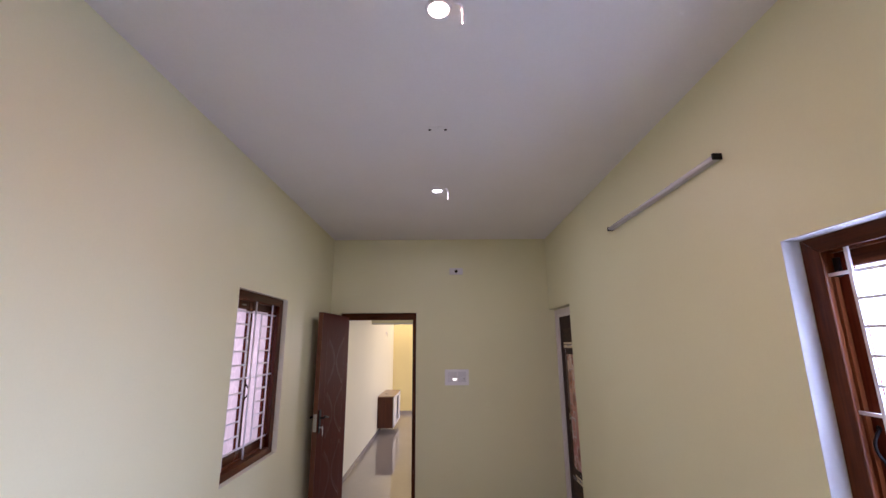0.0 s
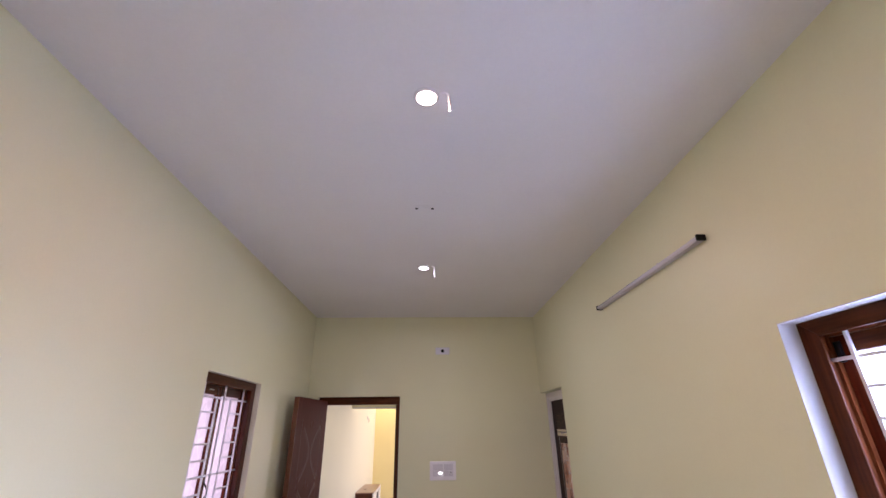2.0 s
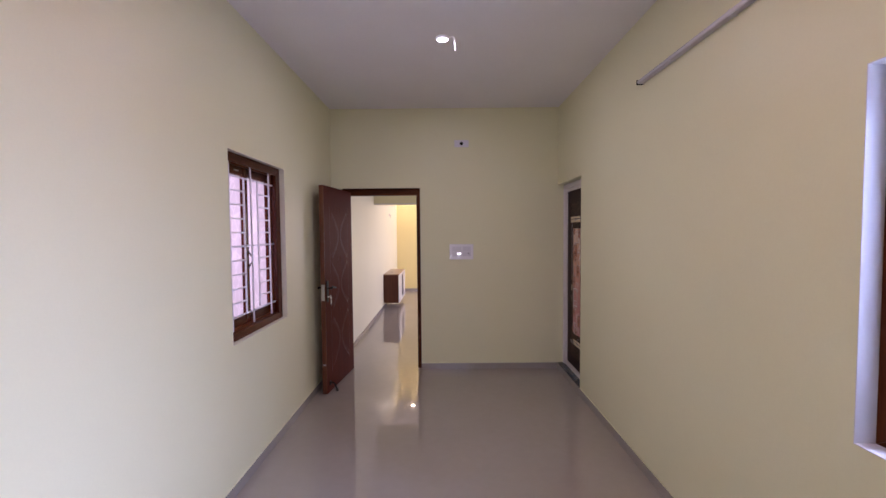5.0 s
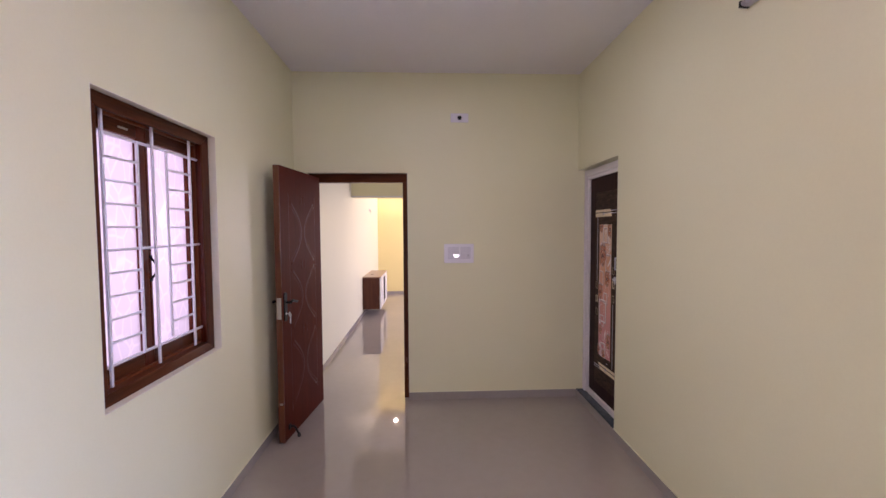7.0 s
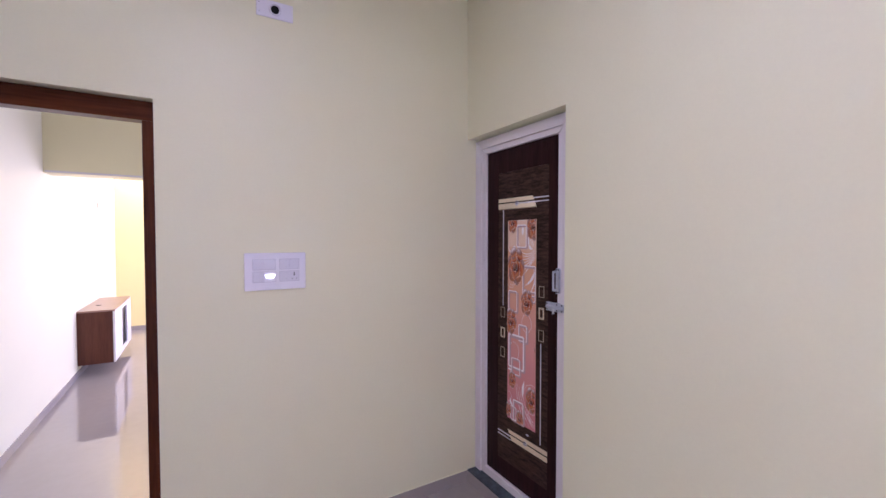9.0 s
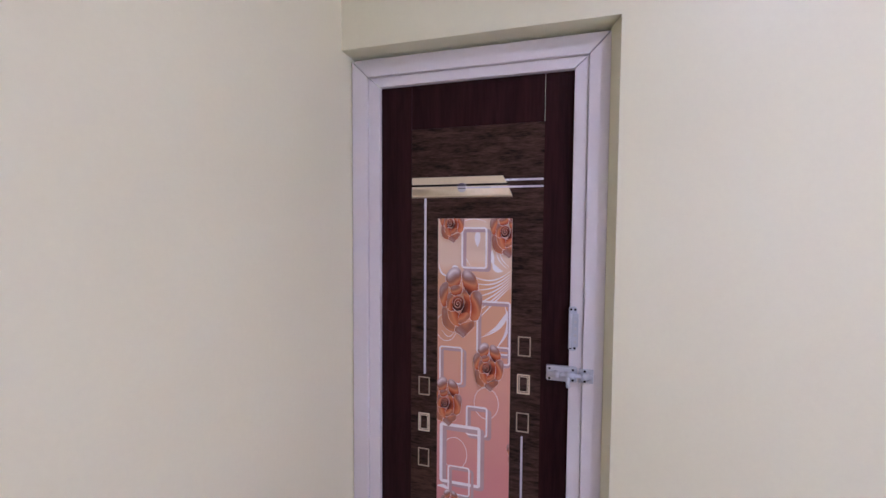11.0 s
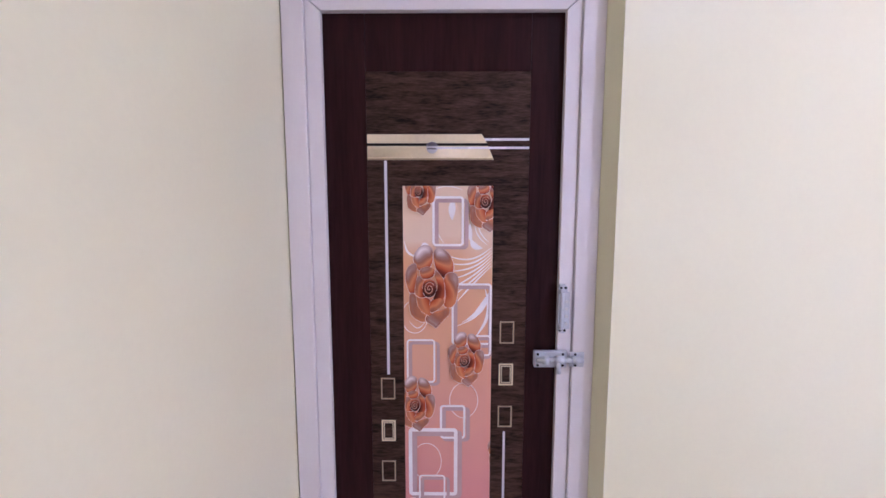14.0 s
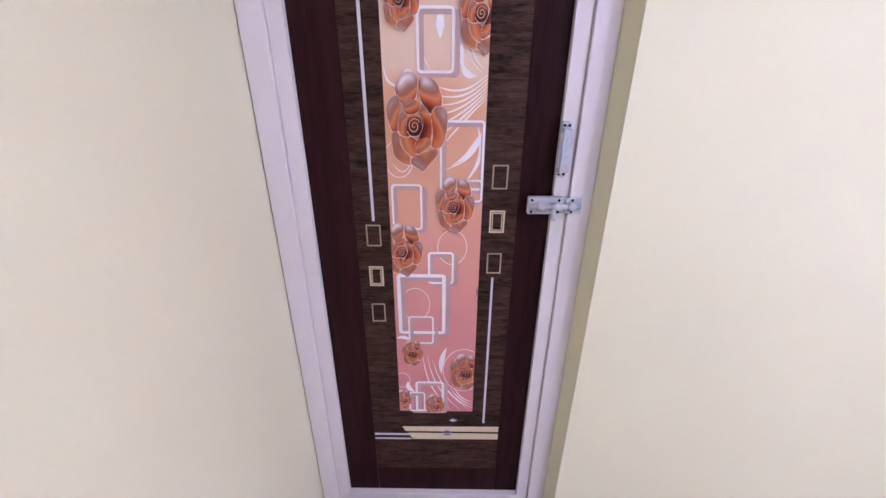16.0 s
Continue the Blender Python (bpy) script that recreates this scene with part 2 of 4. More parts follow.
M_GLASS_W = frosted("pink_frosted_glass", (0.79, 0.725, 0.745), True, 0.0)
M_GLASS_E = frosted("white_frosted_glass", (0.90, 0.92, 0.98), False, 0.5)


def print_ground():
    """The printed sheet of the bathroom door: beige at the top through salmon to pink at the bottom."""
    m, nt, b = nodes_of("floral_print_ground")
    tc = nt.nodes.new("ShaderNodeTexCoord")
    sep = nt.nodes.new("ShaderNodeSeparateXYZ")
    nt.links.new(tc.outputs["Object"], sep.inputs[0])
    mr = nt.nodes.new("ShaderNodeMapRange")
    mr.inputs["From Min"].default_value, mr.inputs["From Max"].default_value = 0.50, 1.65
    nt.links.new(sep.outputs["Z"], mr.inputs["Value"])
    no = nt.nodes.new("ShaderNodeTexNoise")
    no.inputs["Scale"].default_value = 7
    nt.links.new(tc.outputs["Object"], no.inputs["Vector"])
    ad = nt.nodes.new("ShaderNodeMath")
    ad.operation = "MULTIPLY_ADD"
    ad.inputs[1].default_value = 0.22
    nt.links.new(no.outputs["Fac"], ad.inputs[0])
    nt.links.new(mr.outputs[0], ad.inputs[2])
    r = ramp(nt, [(0.1, (0.62, 0.22, 0.245)), (0.42, (0.69, 0.30, 0.27)), (0.72, (0.74, 0.385, 0.26)), (0.92, (0.74, 0.41, 0.23)), (1.0, (0.80, 0.60, 0.45))])
    nt.links.new(ad.outputs[0], r.inputs[0])
    nt.links.new(r.outputs[0], b.inputs["Base Color"])
    b.inputs["Roughness"].default_value = 0.3
    return m


def petal_print():
    m, nt, b = nodes_of("copper_petal_print")
    uv = nt.nodes.new("ShaderNodeUVMap")
    sep = nt.nodes.new("ShaderNodeSeparateXYZ")
    nt.links.new(uv.outputs[0], sep.inputs[0])
    r = ramp(nt, [(0.0, (0.05, 0.005, 0.002)), (0.11, (0.20, 0.022, 0.007)), (0.22, (0.48, 0.095, 0.028)), (0.34, (0.62, 0.23, 0.09)), (0.46, (0.33, 0.12, 0.07)), (0.58, (0.36, 0.21, 0.18)), (0.71, (0.64, 0.51, 0.51)), (0.82, (0.95, 0.88, 0.88)), (0.92, (0.98, 0.86, 0.80))])
    nt.links.new(sep.outputs["X"], r.inputs[0])
    nt.links.new(r.outputs[0], b.inputs["Base Color"])
    b.inputs["Roughness"].default_value = 0.28
    return m


M_PRINT = print_ground()
M_PETAL = petal_print()


# ---- mesh helpers ----
def thing(name, m=None, **tags):
    ob = new(name)
    ob.empty_display_size = 0.1
    if m is not None:
        ob.matrix_world = m
    return tagged(ob, **tags)


def mesh_of(name, bm, material, smooth=False):
    me = bpy.data.meshes.new(name)
    bmesh.ops.recalc_face_normals(bm, faces=bm.faces)
    bm.to_mesh(me)
    bm.free()
    me.materials.append(material)
    if smooth:
        for p in me.polygons:
            p.use_smooth = True
    return me


def part(name, bm, material, parent=None, label="", smooth=False, kind="", m=None):
    ob = new(name, mesh_of(name, bm, material, smooth))
    if parent is not None:
        ob.parent = parent
    if m is not None:
        ob.matrix_basis = m
    return tagged(ob, label=label, kind=kind)


def box(bm, x0, x1, y0, y1, z0, z1, bevel=0.0, segs=2):
    vs = [bm.verts.new(p) for p in ((x0, y0, z0), (x1, y0, z0), (x1, y1, z0), (x0, y1, z0), (x0, y0, z1), (x1, y0, z1), (x1, y1, z1), (x0, y1, z1))]
    fs = [bm.faces.new([vs[i] for i in q]) for q in ((0, 3, 2, 1), (4, 5, 6, 7), (0, 1, 5, 4), (1, 2, 6, 5), (2, 3, 7, 6), (3, 0, 4, 7))]
    if bevel:
        es = list({e for f in fs for e in f.edges})
        bmesh.ops.bevel(bm, geom=es, offset=bevel, segments=segs, profile=0.5, affect="EDGES")
    return bm


def boxed(*a, **k):
    return box(bmesh.new(), *a, **k)


def prism(bm, pts, y0, y1, bevel=0.0):
    """A plate of the outline pts (x, z) from depth y0 to y1."""
    a = [bm.verts.new((x, y0, z)) for x, z in pts]
    b = [bm.verts.new((x, y1, z)) for x, z in pts]
    n = len(pts)
    fs = [bm.faces.new(a), bm.faces.new(b[::-1])]
    fs += [bm.faces.new((a[i], b[i], b[(i + 1) % n], a[(i + 1) % n])) for i in range(n)]
    if bevel:
        bmesh.ops.bevel(bm, geom=list({e for f in fs[:1] for e in f.edges}), offset=bevel, segments=2, profile=0.5, affect="EDGES")
    return bm


def tube(bm, pts, r, seg=10, flat=1.0):
    """A round rod through pts; flat squeezes it in depth (y)."""
    rings = []
    pts = [Vector(p) for p in pts]
    rs = r if isinstance(r, (list, tuple)) else [r] * len(pts)
    for i, p in enumerate(pts):
        d = (pts[min(i + 1, len(pts) - 1)] - pts[max(i - 1, 0)]).normalized()
        u = d.cross(Vector((0, 1, 0)))
        if u.length < 0.05:
            u = d.cross(Vector((1, 0, 0)))
        u.normalize()
        v = d.cross(u)
        ring = []
        for k in range(seg):
            a = 2 * math.pi * k / seg
            o = u * math.cos(a) * rs[i] + v * math.sin(a) * rs[i]
            ring.append(bm.verts.new((p.x + o.x, p.y + o.y * flat, p.z + o.z)))
        rings.append(ring)
    for a, b in zip(rings, rings[1:]):
        for k in range(seg):
            bm.faces.new((a[k], a[(k + 1) % seg], b[(k + 1) % seg], b[k]))
    bm.faces.new(rings[0][::-1])
    bm.faces.new(rings[-1])
    return bm


def disc(bm, c, r, depth, axis="y", seg=28, bevel=0.0):
    ang = [2 * math.pi * k / seg for k in range(seg)]
    def at(a, d):
        p = {"y": (r * math.cos(a), d, r * math.sin(a)), "z": (r * math.cos(a), r * math.sin(a), d), "x": (d, r * math.cos(a), r * math.sin(a))}[axis]
        return Vector(c) + Vector(p)
    a = [bm.verts.new(at(t, 0)) for t in ang]
    b = [bm.verts.new(at(t, depth)) for t in ang]
    f0 = bm.faces.new(a)
    bm.faces.new(b[::-1])
    for k in range(seg):
        bm.faces.new((a[k], b[k], b[(k + 1) % seg], a[(k + 1) % seg]))
    if bevel:
        bmesh.ops.bevel(bm, geom=list(f0.edges), offset=bevel, segments=3, profile=0.5, affect="EDGES")
    return bm


def round_rect(x0, x1, z0, z1, r, n=5):
    out = []
    for cx, cz, a0 in ((x1 - r, z1 - r, 0), (x0 + r, z1 - r, 90), (x0 + r, z0 + r, 180), (x1 - r, z0 + r, 270)):
        for k in range(n + 1):
            a = radians(a0 + 90 * k / n)
            out.append((cx + r * math.cos(a), cz + r * math.sin(a)))
    return out


def ring_plate(bm, x0, x1, z0, z1, w, r, y0, y1):
    """A flat frame with rounded corners."""
    o, i = round_rect(x0, x1, z0, z1, r), round_rect(x0 + w, x1 - w, z0 + w, z1 - w, max(r - w, 0.0005))
    n = len(o)
    v = [[bm.verts.new((x, y, z)) for x, z in loop] for loop in (o, i) for y in (y0, y1)]
    for k in range(n):
        j = (k + 1) % n
        for a, b in ((0, 2), (1, 3), (0, 1), (2, 3)):
            bm.faces.new((v[a][k], v[a][j], v[b][j], v[b][k]))
    return bm


def slab(xs, ys, zs, solid):
    """Wall of cells between the cuts xs, ys, zs, kept where solid(i, j, k); shared faces are left out."""
    bm = bmesh.new()
    cache = {}
    def vert(i, j, k):
        if (i, j, k) not in cache:
            cache[i, j, k] = bm.verts.new((xs[i], ys[j], zs[k]))
        return cache[i, j, k]
    nx, ny, nz = len(xs) - 1, len(ys) - 1, len(zs) - 1
    ok = lambda i, j, k: 0 <= i < nx and 0 <= j < ny and 0 <= k < nz and solid(i, j, k)
    sides = {(-1, 0, 0): ((0, 0, 0), (0, 0, 1), (0, 1, 1), (0, 1, 0)), (1, 0, 0): ((1, 0, 0), (1, 1, 0), (1, 1, 1), (1, 0, 1)),
             (0, -1, 0): ((0, 0, 0), (1, 0, 0), (1, 0, 1), (0, 0, 1)), (0, 1, 0): ((0, 1, 0), (0, 1, 1), (1, 1, 1), (1, 1, 0)),
             (0, 0, -1): ((0, 0, 0), (0, 1, 0), (1, 1, 0), (1, 0, 0)), (0, 0, 1): ((0, 0, 1), (1, 0, 1), (1, 1, 1), (0, 1, 1))}
    for i in range(nx):
        for j in range(ny):
            for k in range(nz):
                if ok(i, j, k):
                    for (a, b, c), q in sides.items():
                        if not ok(i + a, j + b, k + c):
                            bm.faces.new([vert(i + p, j + r, k + s) for p, r, s in q])
    return bm


def structure(name, bm, material, label):
    return part(name, bm, material, None, label, kind="structure")


# ---- the large structure ----
WEST_WIN = (-2.272, -1.395, 0.93, 2.152)
EAST_WIN = (-4.345, -3.463, 0.93, 2.147)
BATH = (-0.794, 0.0, 0.0, 2.162)
DOOR = (0.12, 1.033, 2.139)

structure("ground", boxed(-400, 400, -400, 400, -0.45, -0.30), M_GROUND, "dry brown bare ground around the house")
structure("floor", boxed(-T, HALL_W + T, OUT_Y - T, HALL_Y + T, -0.15, 0.0), M_FLOOR, "polished beige grey vitrified tile floor, mirror-like")
structure("ceiling", boxed(-T, HALL_W + T, OUT_Y - T, HALL_Y + T, H, H + 0.15), M_CEIL, "plain white painted ceiling of the room and hall")

structure("wall_west", slab([-T, 0], [OUT_Y, WEST_WIN[0], WEST_WIN[1], 0.0], [0, WEST_WIN[2], WEST_WIN[3], H],
          lambda i, j, k: not (j == 1 and k == 1)), M_WALL, "pale yellow painted wall with a barred window")
structure("wall_west_hall", boxed(-T, 0.02, T, HALL_Y, 0, H), M_HALLW, "cream painted long wall of the hall")
structure("wall_east", slab([W, W + T], [SOUTH, EAST_WIN[0], EAST_WIN[1], BATH[0], 0.0], [0, EAST_WIN[2], EAST_WIN[3], BATH[3], H],
          lambda i, j, k: not (j == 1 and k == 1) and not (j == 3 and k < 3)), M_WALL, "pale yellow painted wall with a barred window and the bathroom door")
structure("wall_north", slab([-T, DOOR[0], DOOR[1], HALL_W + T], [0, T], [0, DOOR[2], H],
          lambda i, j, k: not (i == 1 and k == 0)), M_WALL, "pale yellow painted end wall with the open door")
structure("wall_south", slab([0, 0.85, 1.87, W + T], [SOUTH - T, SOUTH], [0, 2.098, H],
          lambda i, j, k: not (i == 1 and k == 0)), M_WALL, "pale yellow painted wall with the entrance opening")
structure("wall_hall_north", boxed(-T, HALL_W + T, HALL_Y, HALL_Y + T, 0, H), M_HALLY, "bright yellow painted far wall of the hall")
structure("wall_hall_east", slab([HALL_W, HALL_W + T], [T, 0.8, 2.6, 3.6, 5.8, HALL_Y], [0, 0.7, 2.3, H], lambda i, j, k: not (j in (1, 3) and k == 1)), M_HALLW, "cream painted hall wall with two wide window openings")
structure("wall_lobby_east", boxed(W + 0.001, W + T, OUT_Y, SOUTH - T, 0, H), M_WALL, "cream painted wall of the lobby")
structure("wall_lobby_south", slab([0, 0.1, 2.6, W + T], [OUT_Y - T, OUT_Y], [0, 0.3, 2.7, H], lambda i, j, k: not (i == 1 and k == 1)), M_WALL, "cream painted lobby wall with a wide opening to daylight")
structure("wall_bathroom", boxed(W + T + 0.9, W + T + 1.0, -1.6, 0.0, 0, H), M_WALL, "plain wall of the closed bathroom")
structure("beam", boxed(0.02, HALL_W, 2.80, 3.03, 2.13, H), M_BEAM, "deep cream painted ceiling beam across the hall")
# added pale strip that stands for the light along the beam's underside
structure("beam_lit_edge", boxed(0.03, HALL_W, 2.797, 2.8, 2.132, 2.15), M_REVEAL, "pale strip coloured as the lit line under the beam")

# skirting tiles, a little proud of the walls
P = 0.006
structure("baseboard_west", boxed(0, P, SOUTH, 0.0, 0.0, SK), M_SKIRT, "low grey beige tile skirting along the window wall")
structure("baseboard_east", boxed(W - P, W, SOUTH, BATH[0], 0.0, SK), M_SKIRT, "low grey beige tile skirting beside the bathroom door")
structure("baseboard_north", boxed(DOOR[1], W - 0.001, -P, 0, 0.0, SK), M_SKIRT, "low grey beige tile skirting of the end wall")
structure("baseboard_north_corner", boxed(P, DOOR[0], -P, 0, 0.0, SK), M_SKIRT, "short piece of tile skirting behind the open door")
structure("baseboard_hall_west", boxed(0.02, 0.02 + P, T, HALL_Y, 0.0, SK), M_SKIRT, "low grey tile skirting along the hall wall")
structure("baseboard_hall_north", boxed(0.02 + P, HALL_W, HALL_Y - P, HALL_Y, 0.0, SK), M_SKIRT, "low grey tile skirting of the yellow wall")
structure("threshold", boxed(W + 0.001, W + 0.16, BATH[0] + 0.001, BATH[1] - 0.001, 0.001, SK + 0.003, bevel=0.002), M_GRANITE, "dark blue grey granite threshold under the bathroom door")

structure("baseboard_threshold", boxed(W - P, W, BATH[0] + 0.001, -P - 0.001, 0.0, SK - 0.004), M_SKIRT, "low tile skirting running on below the granite threshold")

for name_, dims in (("skirting_edge_west", (0, 0.0075, SOUTH, -0.008)), ("skirting_edge_east", (W - 0.0075, W, SOUTH, BATH[0])), ("skirting_edge_north", (DOOR[1], W - 0.001, -0.0075, 0))):
    structure(name_, boxed(*dims, SK, SK + 0.004, bevel=0.001), M_WALL, "thin line of wall paint run down on to the skirting's top")

# entrance head: brown lining board with a dark batten on one side and a plaster ridge on the other
head = thing("entrance_head", pose(0, 0, 0), label="red brown wooden lining under the head of the entrance opening", category="door frame", kind="structure")
part("lining_board", boxed(0.852, 1.868, SOUTH - 0.015, SOUTH + 0.0, 2.078, 2.097, bevel=0.0015), M_HEADER, head)
part("dark_batten", boxed(0.852, 1.317, SOUTH + 0.001, SOUTH + 0.0055, 2.074, 2.097), M_BLACK, head, "thin dark batten")
part("plaster_ridge", boxed(1.371, 1.868, SOUTH + 0.001, SOUTH + 0.0055, 2.076, 2.097, bevel=0.001), M_PLASTER, head, "rough grey plaster ridge")


# ---- windows ----
def window(name, m, width, z0, z1, front, glass, label, handle_side, f=0.050, inner=None, reveal=None):
    """Local x along the opening, y outwards, z up; front: depth of the wooden frame behind the wall's face."""
    w = thing(name, m, label=label, category="window", kind="structure")
    d, inner, reveal = 0.075, inner or M_TEAKR, reveal or M_REVEALC
    # painted plaster skin of the reveal, its colour paled to stand for daylight
    for a, b, c, e in ((0.0, 0.003, z0, z1), (width - 0.003, width, z0, z1), (0.003, width - 0.003, z1 - 0.003, z1), (0.003, width - 0.003, z0, z0 + 0.003)):
        part("reveal", boxed(a, b, 0.0005, front - 0.0005, c, e), reveal, w, "smooth painted reveal, paler in colour as if daylit")
    # face of the frame: a wide flat lip, with the deeper frame set back behind it
    fs, ft, fb, lip = 0.076, 0.061, 0.052, front + 0.007
    for name_, mat, a, b, c, e in (("jamb_face", M_TEAK, fs, width - fs, ft, fb), ("frame_jamb", inner, f, width - f, f, f)):
        y0, y1 = (front, lip) if name_ == "jamb_face" else (lip + 0.0005, front + d)
        fr = bmesh.new()
        prism(fr, [(0.001, z0), (a, z0 + e), (a, z1 - c), (0.001, z1)], y0, y1, bevel=0.004)
        part(name_, fr, mat, w, "dark varnished wooden frame")
        fr = prism(bmesh.new(), [(width - 0.001, z0), (width - 0.001, z1), (b, z1 - c), (b, z0 + e)], y0, y1, bevel=0.004)
        part(name_, fr, mat, w, "dark varnished wooden frame")
        part("head_rail", prism(bmesh.new(), [(0.0, z1 - 0.001), (a, z1 - c), (b, z1 - c), (width, z1 - 0.001)], y0, y1, bevel=0.004), M_TEAKH, w)
        part("sill_rail", prism(bmesh.new(), [(0.0, z0 + 0.001), (width, z0 + 0.001), (b, z0 + e), (a, z0 + e)], y0, y1, bevel=0.004), M_TEAKH, w)
    # moulding inside the frame, its colour lightened to orange as if daylit
    part("inner_bead", ring_plate(bmesh.new(), f - 0.002, width - f + 0.002, z0 + f - 0.002, z1 - f + 0.002, 0.014, 0.002, front + d - 0.028, front + d + 0.010), M_TEAKL, w, "rounded bead, coloured orange as if daylit")
    # two sashes
    s0, s1 = front + d - 0.012, front + d + 0.026
    mid, st = width / 2, 0.058
    for k, (a, b) in enumerate(((f + 0.003, mid - 0.001), (mid + 0.001, width - f - 0.003))):
        sa = 0.016 if k else st
        sash = bmesh.new()
        box(sash, a, a + sa, s0, s1, z0 + f + 0.003, z1 - f - 0.003, bevel=0.004)
        box(sash, b - st, b, s0, s1, z0 + f + 0.003, z1 - f - 0.003, bevel=0.004)
        s = part("sash", sash, M_TEAKR, w, "varnished wooden sash")
        rails = bmesh.new()
        box(rails, a + sa, b - st, s0, s1, z0 + f + 0.003, z0 + f + 0.07, bevel=0.003)
        box(rails, a + sa, b - st, s0, s1, z1 - f - 0.07, z1 - f - 0.003, bevel=0.003)
        part("sash_rail", rails, M_TEAKH, s)
        part("pane", boxed(a + sa - 0.005, b - st + 0.005, s0 + 0.017, s0 + 0.022, z0 + f + 0.066, z1 - f - 0.066), glass, s, "frosted glass pane, bright with daylight").visible_shadow = False
        if k == handle_side:
            hx = a + 0.008 if k else a + st / 2
            hz = (z0 + z1) / 2 - 0.10
            h = bmesh.new()
            tube(h, [(hx, s0 + 0.004 - 0.030 * math.sin(math.pi * q / 12), hz - 0.055 + 0.11 * q / 12) for q in range(13)], 0.005)
            hd = part("sash_handle", h, M_BLACK, w, "small curved dark pull handle", smooth=True)
            e = bmesh.new()
            disc(e, (hx, s0 - 0.001, hz - 0.055), 0.010, 0.004)
            disc(e, (hx, s0 - 0.001, hz + 0.055), 0.010, 0.004)
            part("handle_rose", e, M_BLACK, hd)
    if handle_side == 0:
        for z in (z1 - f - 0.10, z0 + f + 0.03):
            bo = part("sash_bolt", boxed(f + 0.012, f + 0.034, s0 - 0.012, s0, z, z + 0.07, bevel=0.003), M_BLACK, w, "small black bolt")
    lb = part("top_latch", boxed(mid - 0.17, mid - 0.115, s0 - 0.006, s0, z1 - f - 0.045, z1 - f - 0.037, bevel=0.001), M_STEEL, w, "small steel latch")
    # welded grille of flat bars
    g = front + 0.028
    za, zb = z0 + 0.056, z1 - 0.051
    grille = part("grille", boxed(mid - 0.0065, mid + 0.0065, g, g + 0.010, za, zb, bevel=0.0015), M_GRILLE, w, "grey white painted steel grille")
    for o in (-0.30, 0.30):
        part("upright", boxed(mid + o - 0.0065, mid + o + 0.0065, g, g + 0.010, za, zb, bevel=0.0015), M_GRILLE, grille)
    rows = [z0 + 0.14, (z0 + z1) / 2, z1 - 0.14]
    for z in rows:
        part("crossbar", boxed(f - 0.004, width - f + 0.004, g + 0.0101, g + 0.020, z - 0.006, z + 0.006, bevel=0.0015), M_GRILLE, grille)
    for o, low in ((-0.102, rows[0]), (0.102, rows[0] + 0.02)):
        part("short_upright", boxed(mid + o - 0.006, mid + o + 0.006, g, g + 0.010, low, rows[2], bevel=0.0015), M_GRILLE, grille)
    for lo, hi in ((rows[0], rows[1]), (rows[1], rows[2])):
        for q in range(1, 5):
            z = lo + (hi - lo) * q / 5
            for a, b in ((mid - 0.2935, mid - 0.108), (mid + 0.108, mid + 0.2935)):
                part("rung", boxed(a, b, g + 0.001, g + 0.009, z - 0.005, z + 0.005), M_GRILLE, grille)
    return w


window("window_1", pose(0, WEST_WIN[0], 0, 0, 0, 90), WEST_WIN[1] - WEST_WIN[0], WEST_WIN[2], WEST_WIN[3], 0.04, M_GLASS_W,
       "closed two-leaf wooden window with pink patterned frosted glass and a painted steel grille", 1)
# orange inner frame and white reveal carry the daylight in their colours
window("window_2", pose(W, EAST_WIN[1], 0, 0, 0, -90), EAST_WIN[1] - EAST_WIN[0], EAST_WIN[2], EAST_WIN[3], 0.07, M_GLASS_E,
       "closed two-leaf wooden window with bright frosted glass and a steel grille", 0, inner=M_TEAKL, reveal=M_REVEAL)

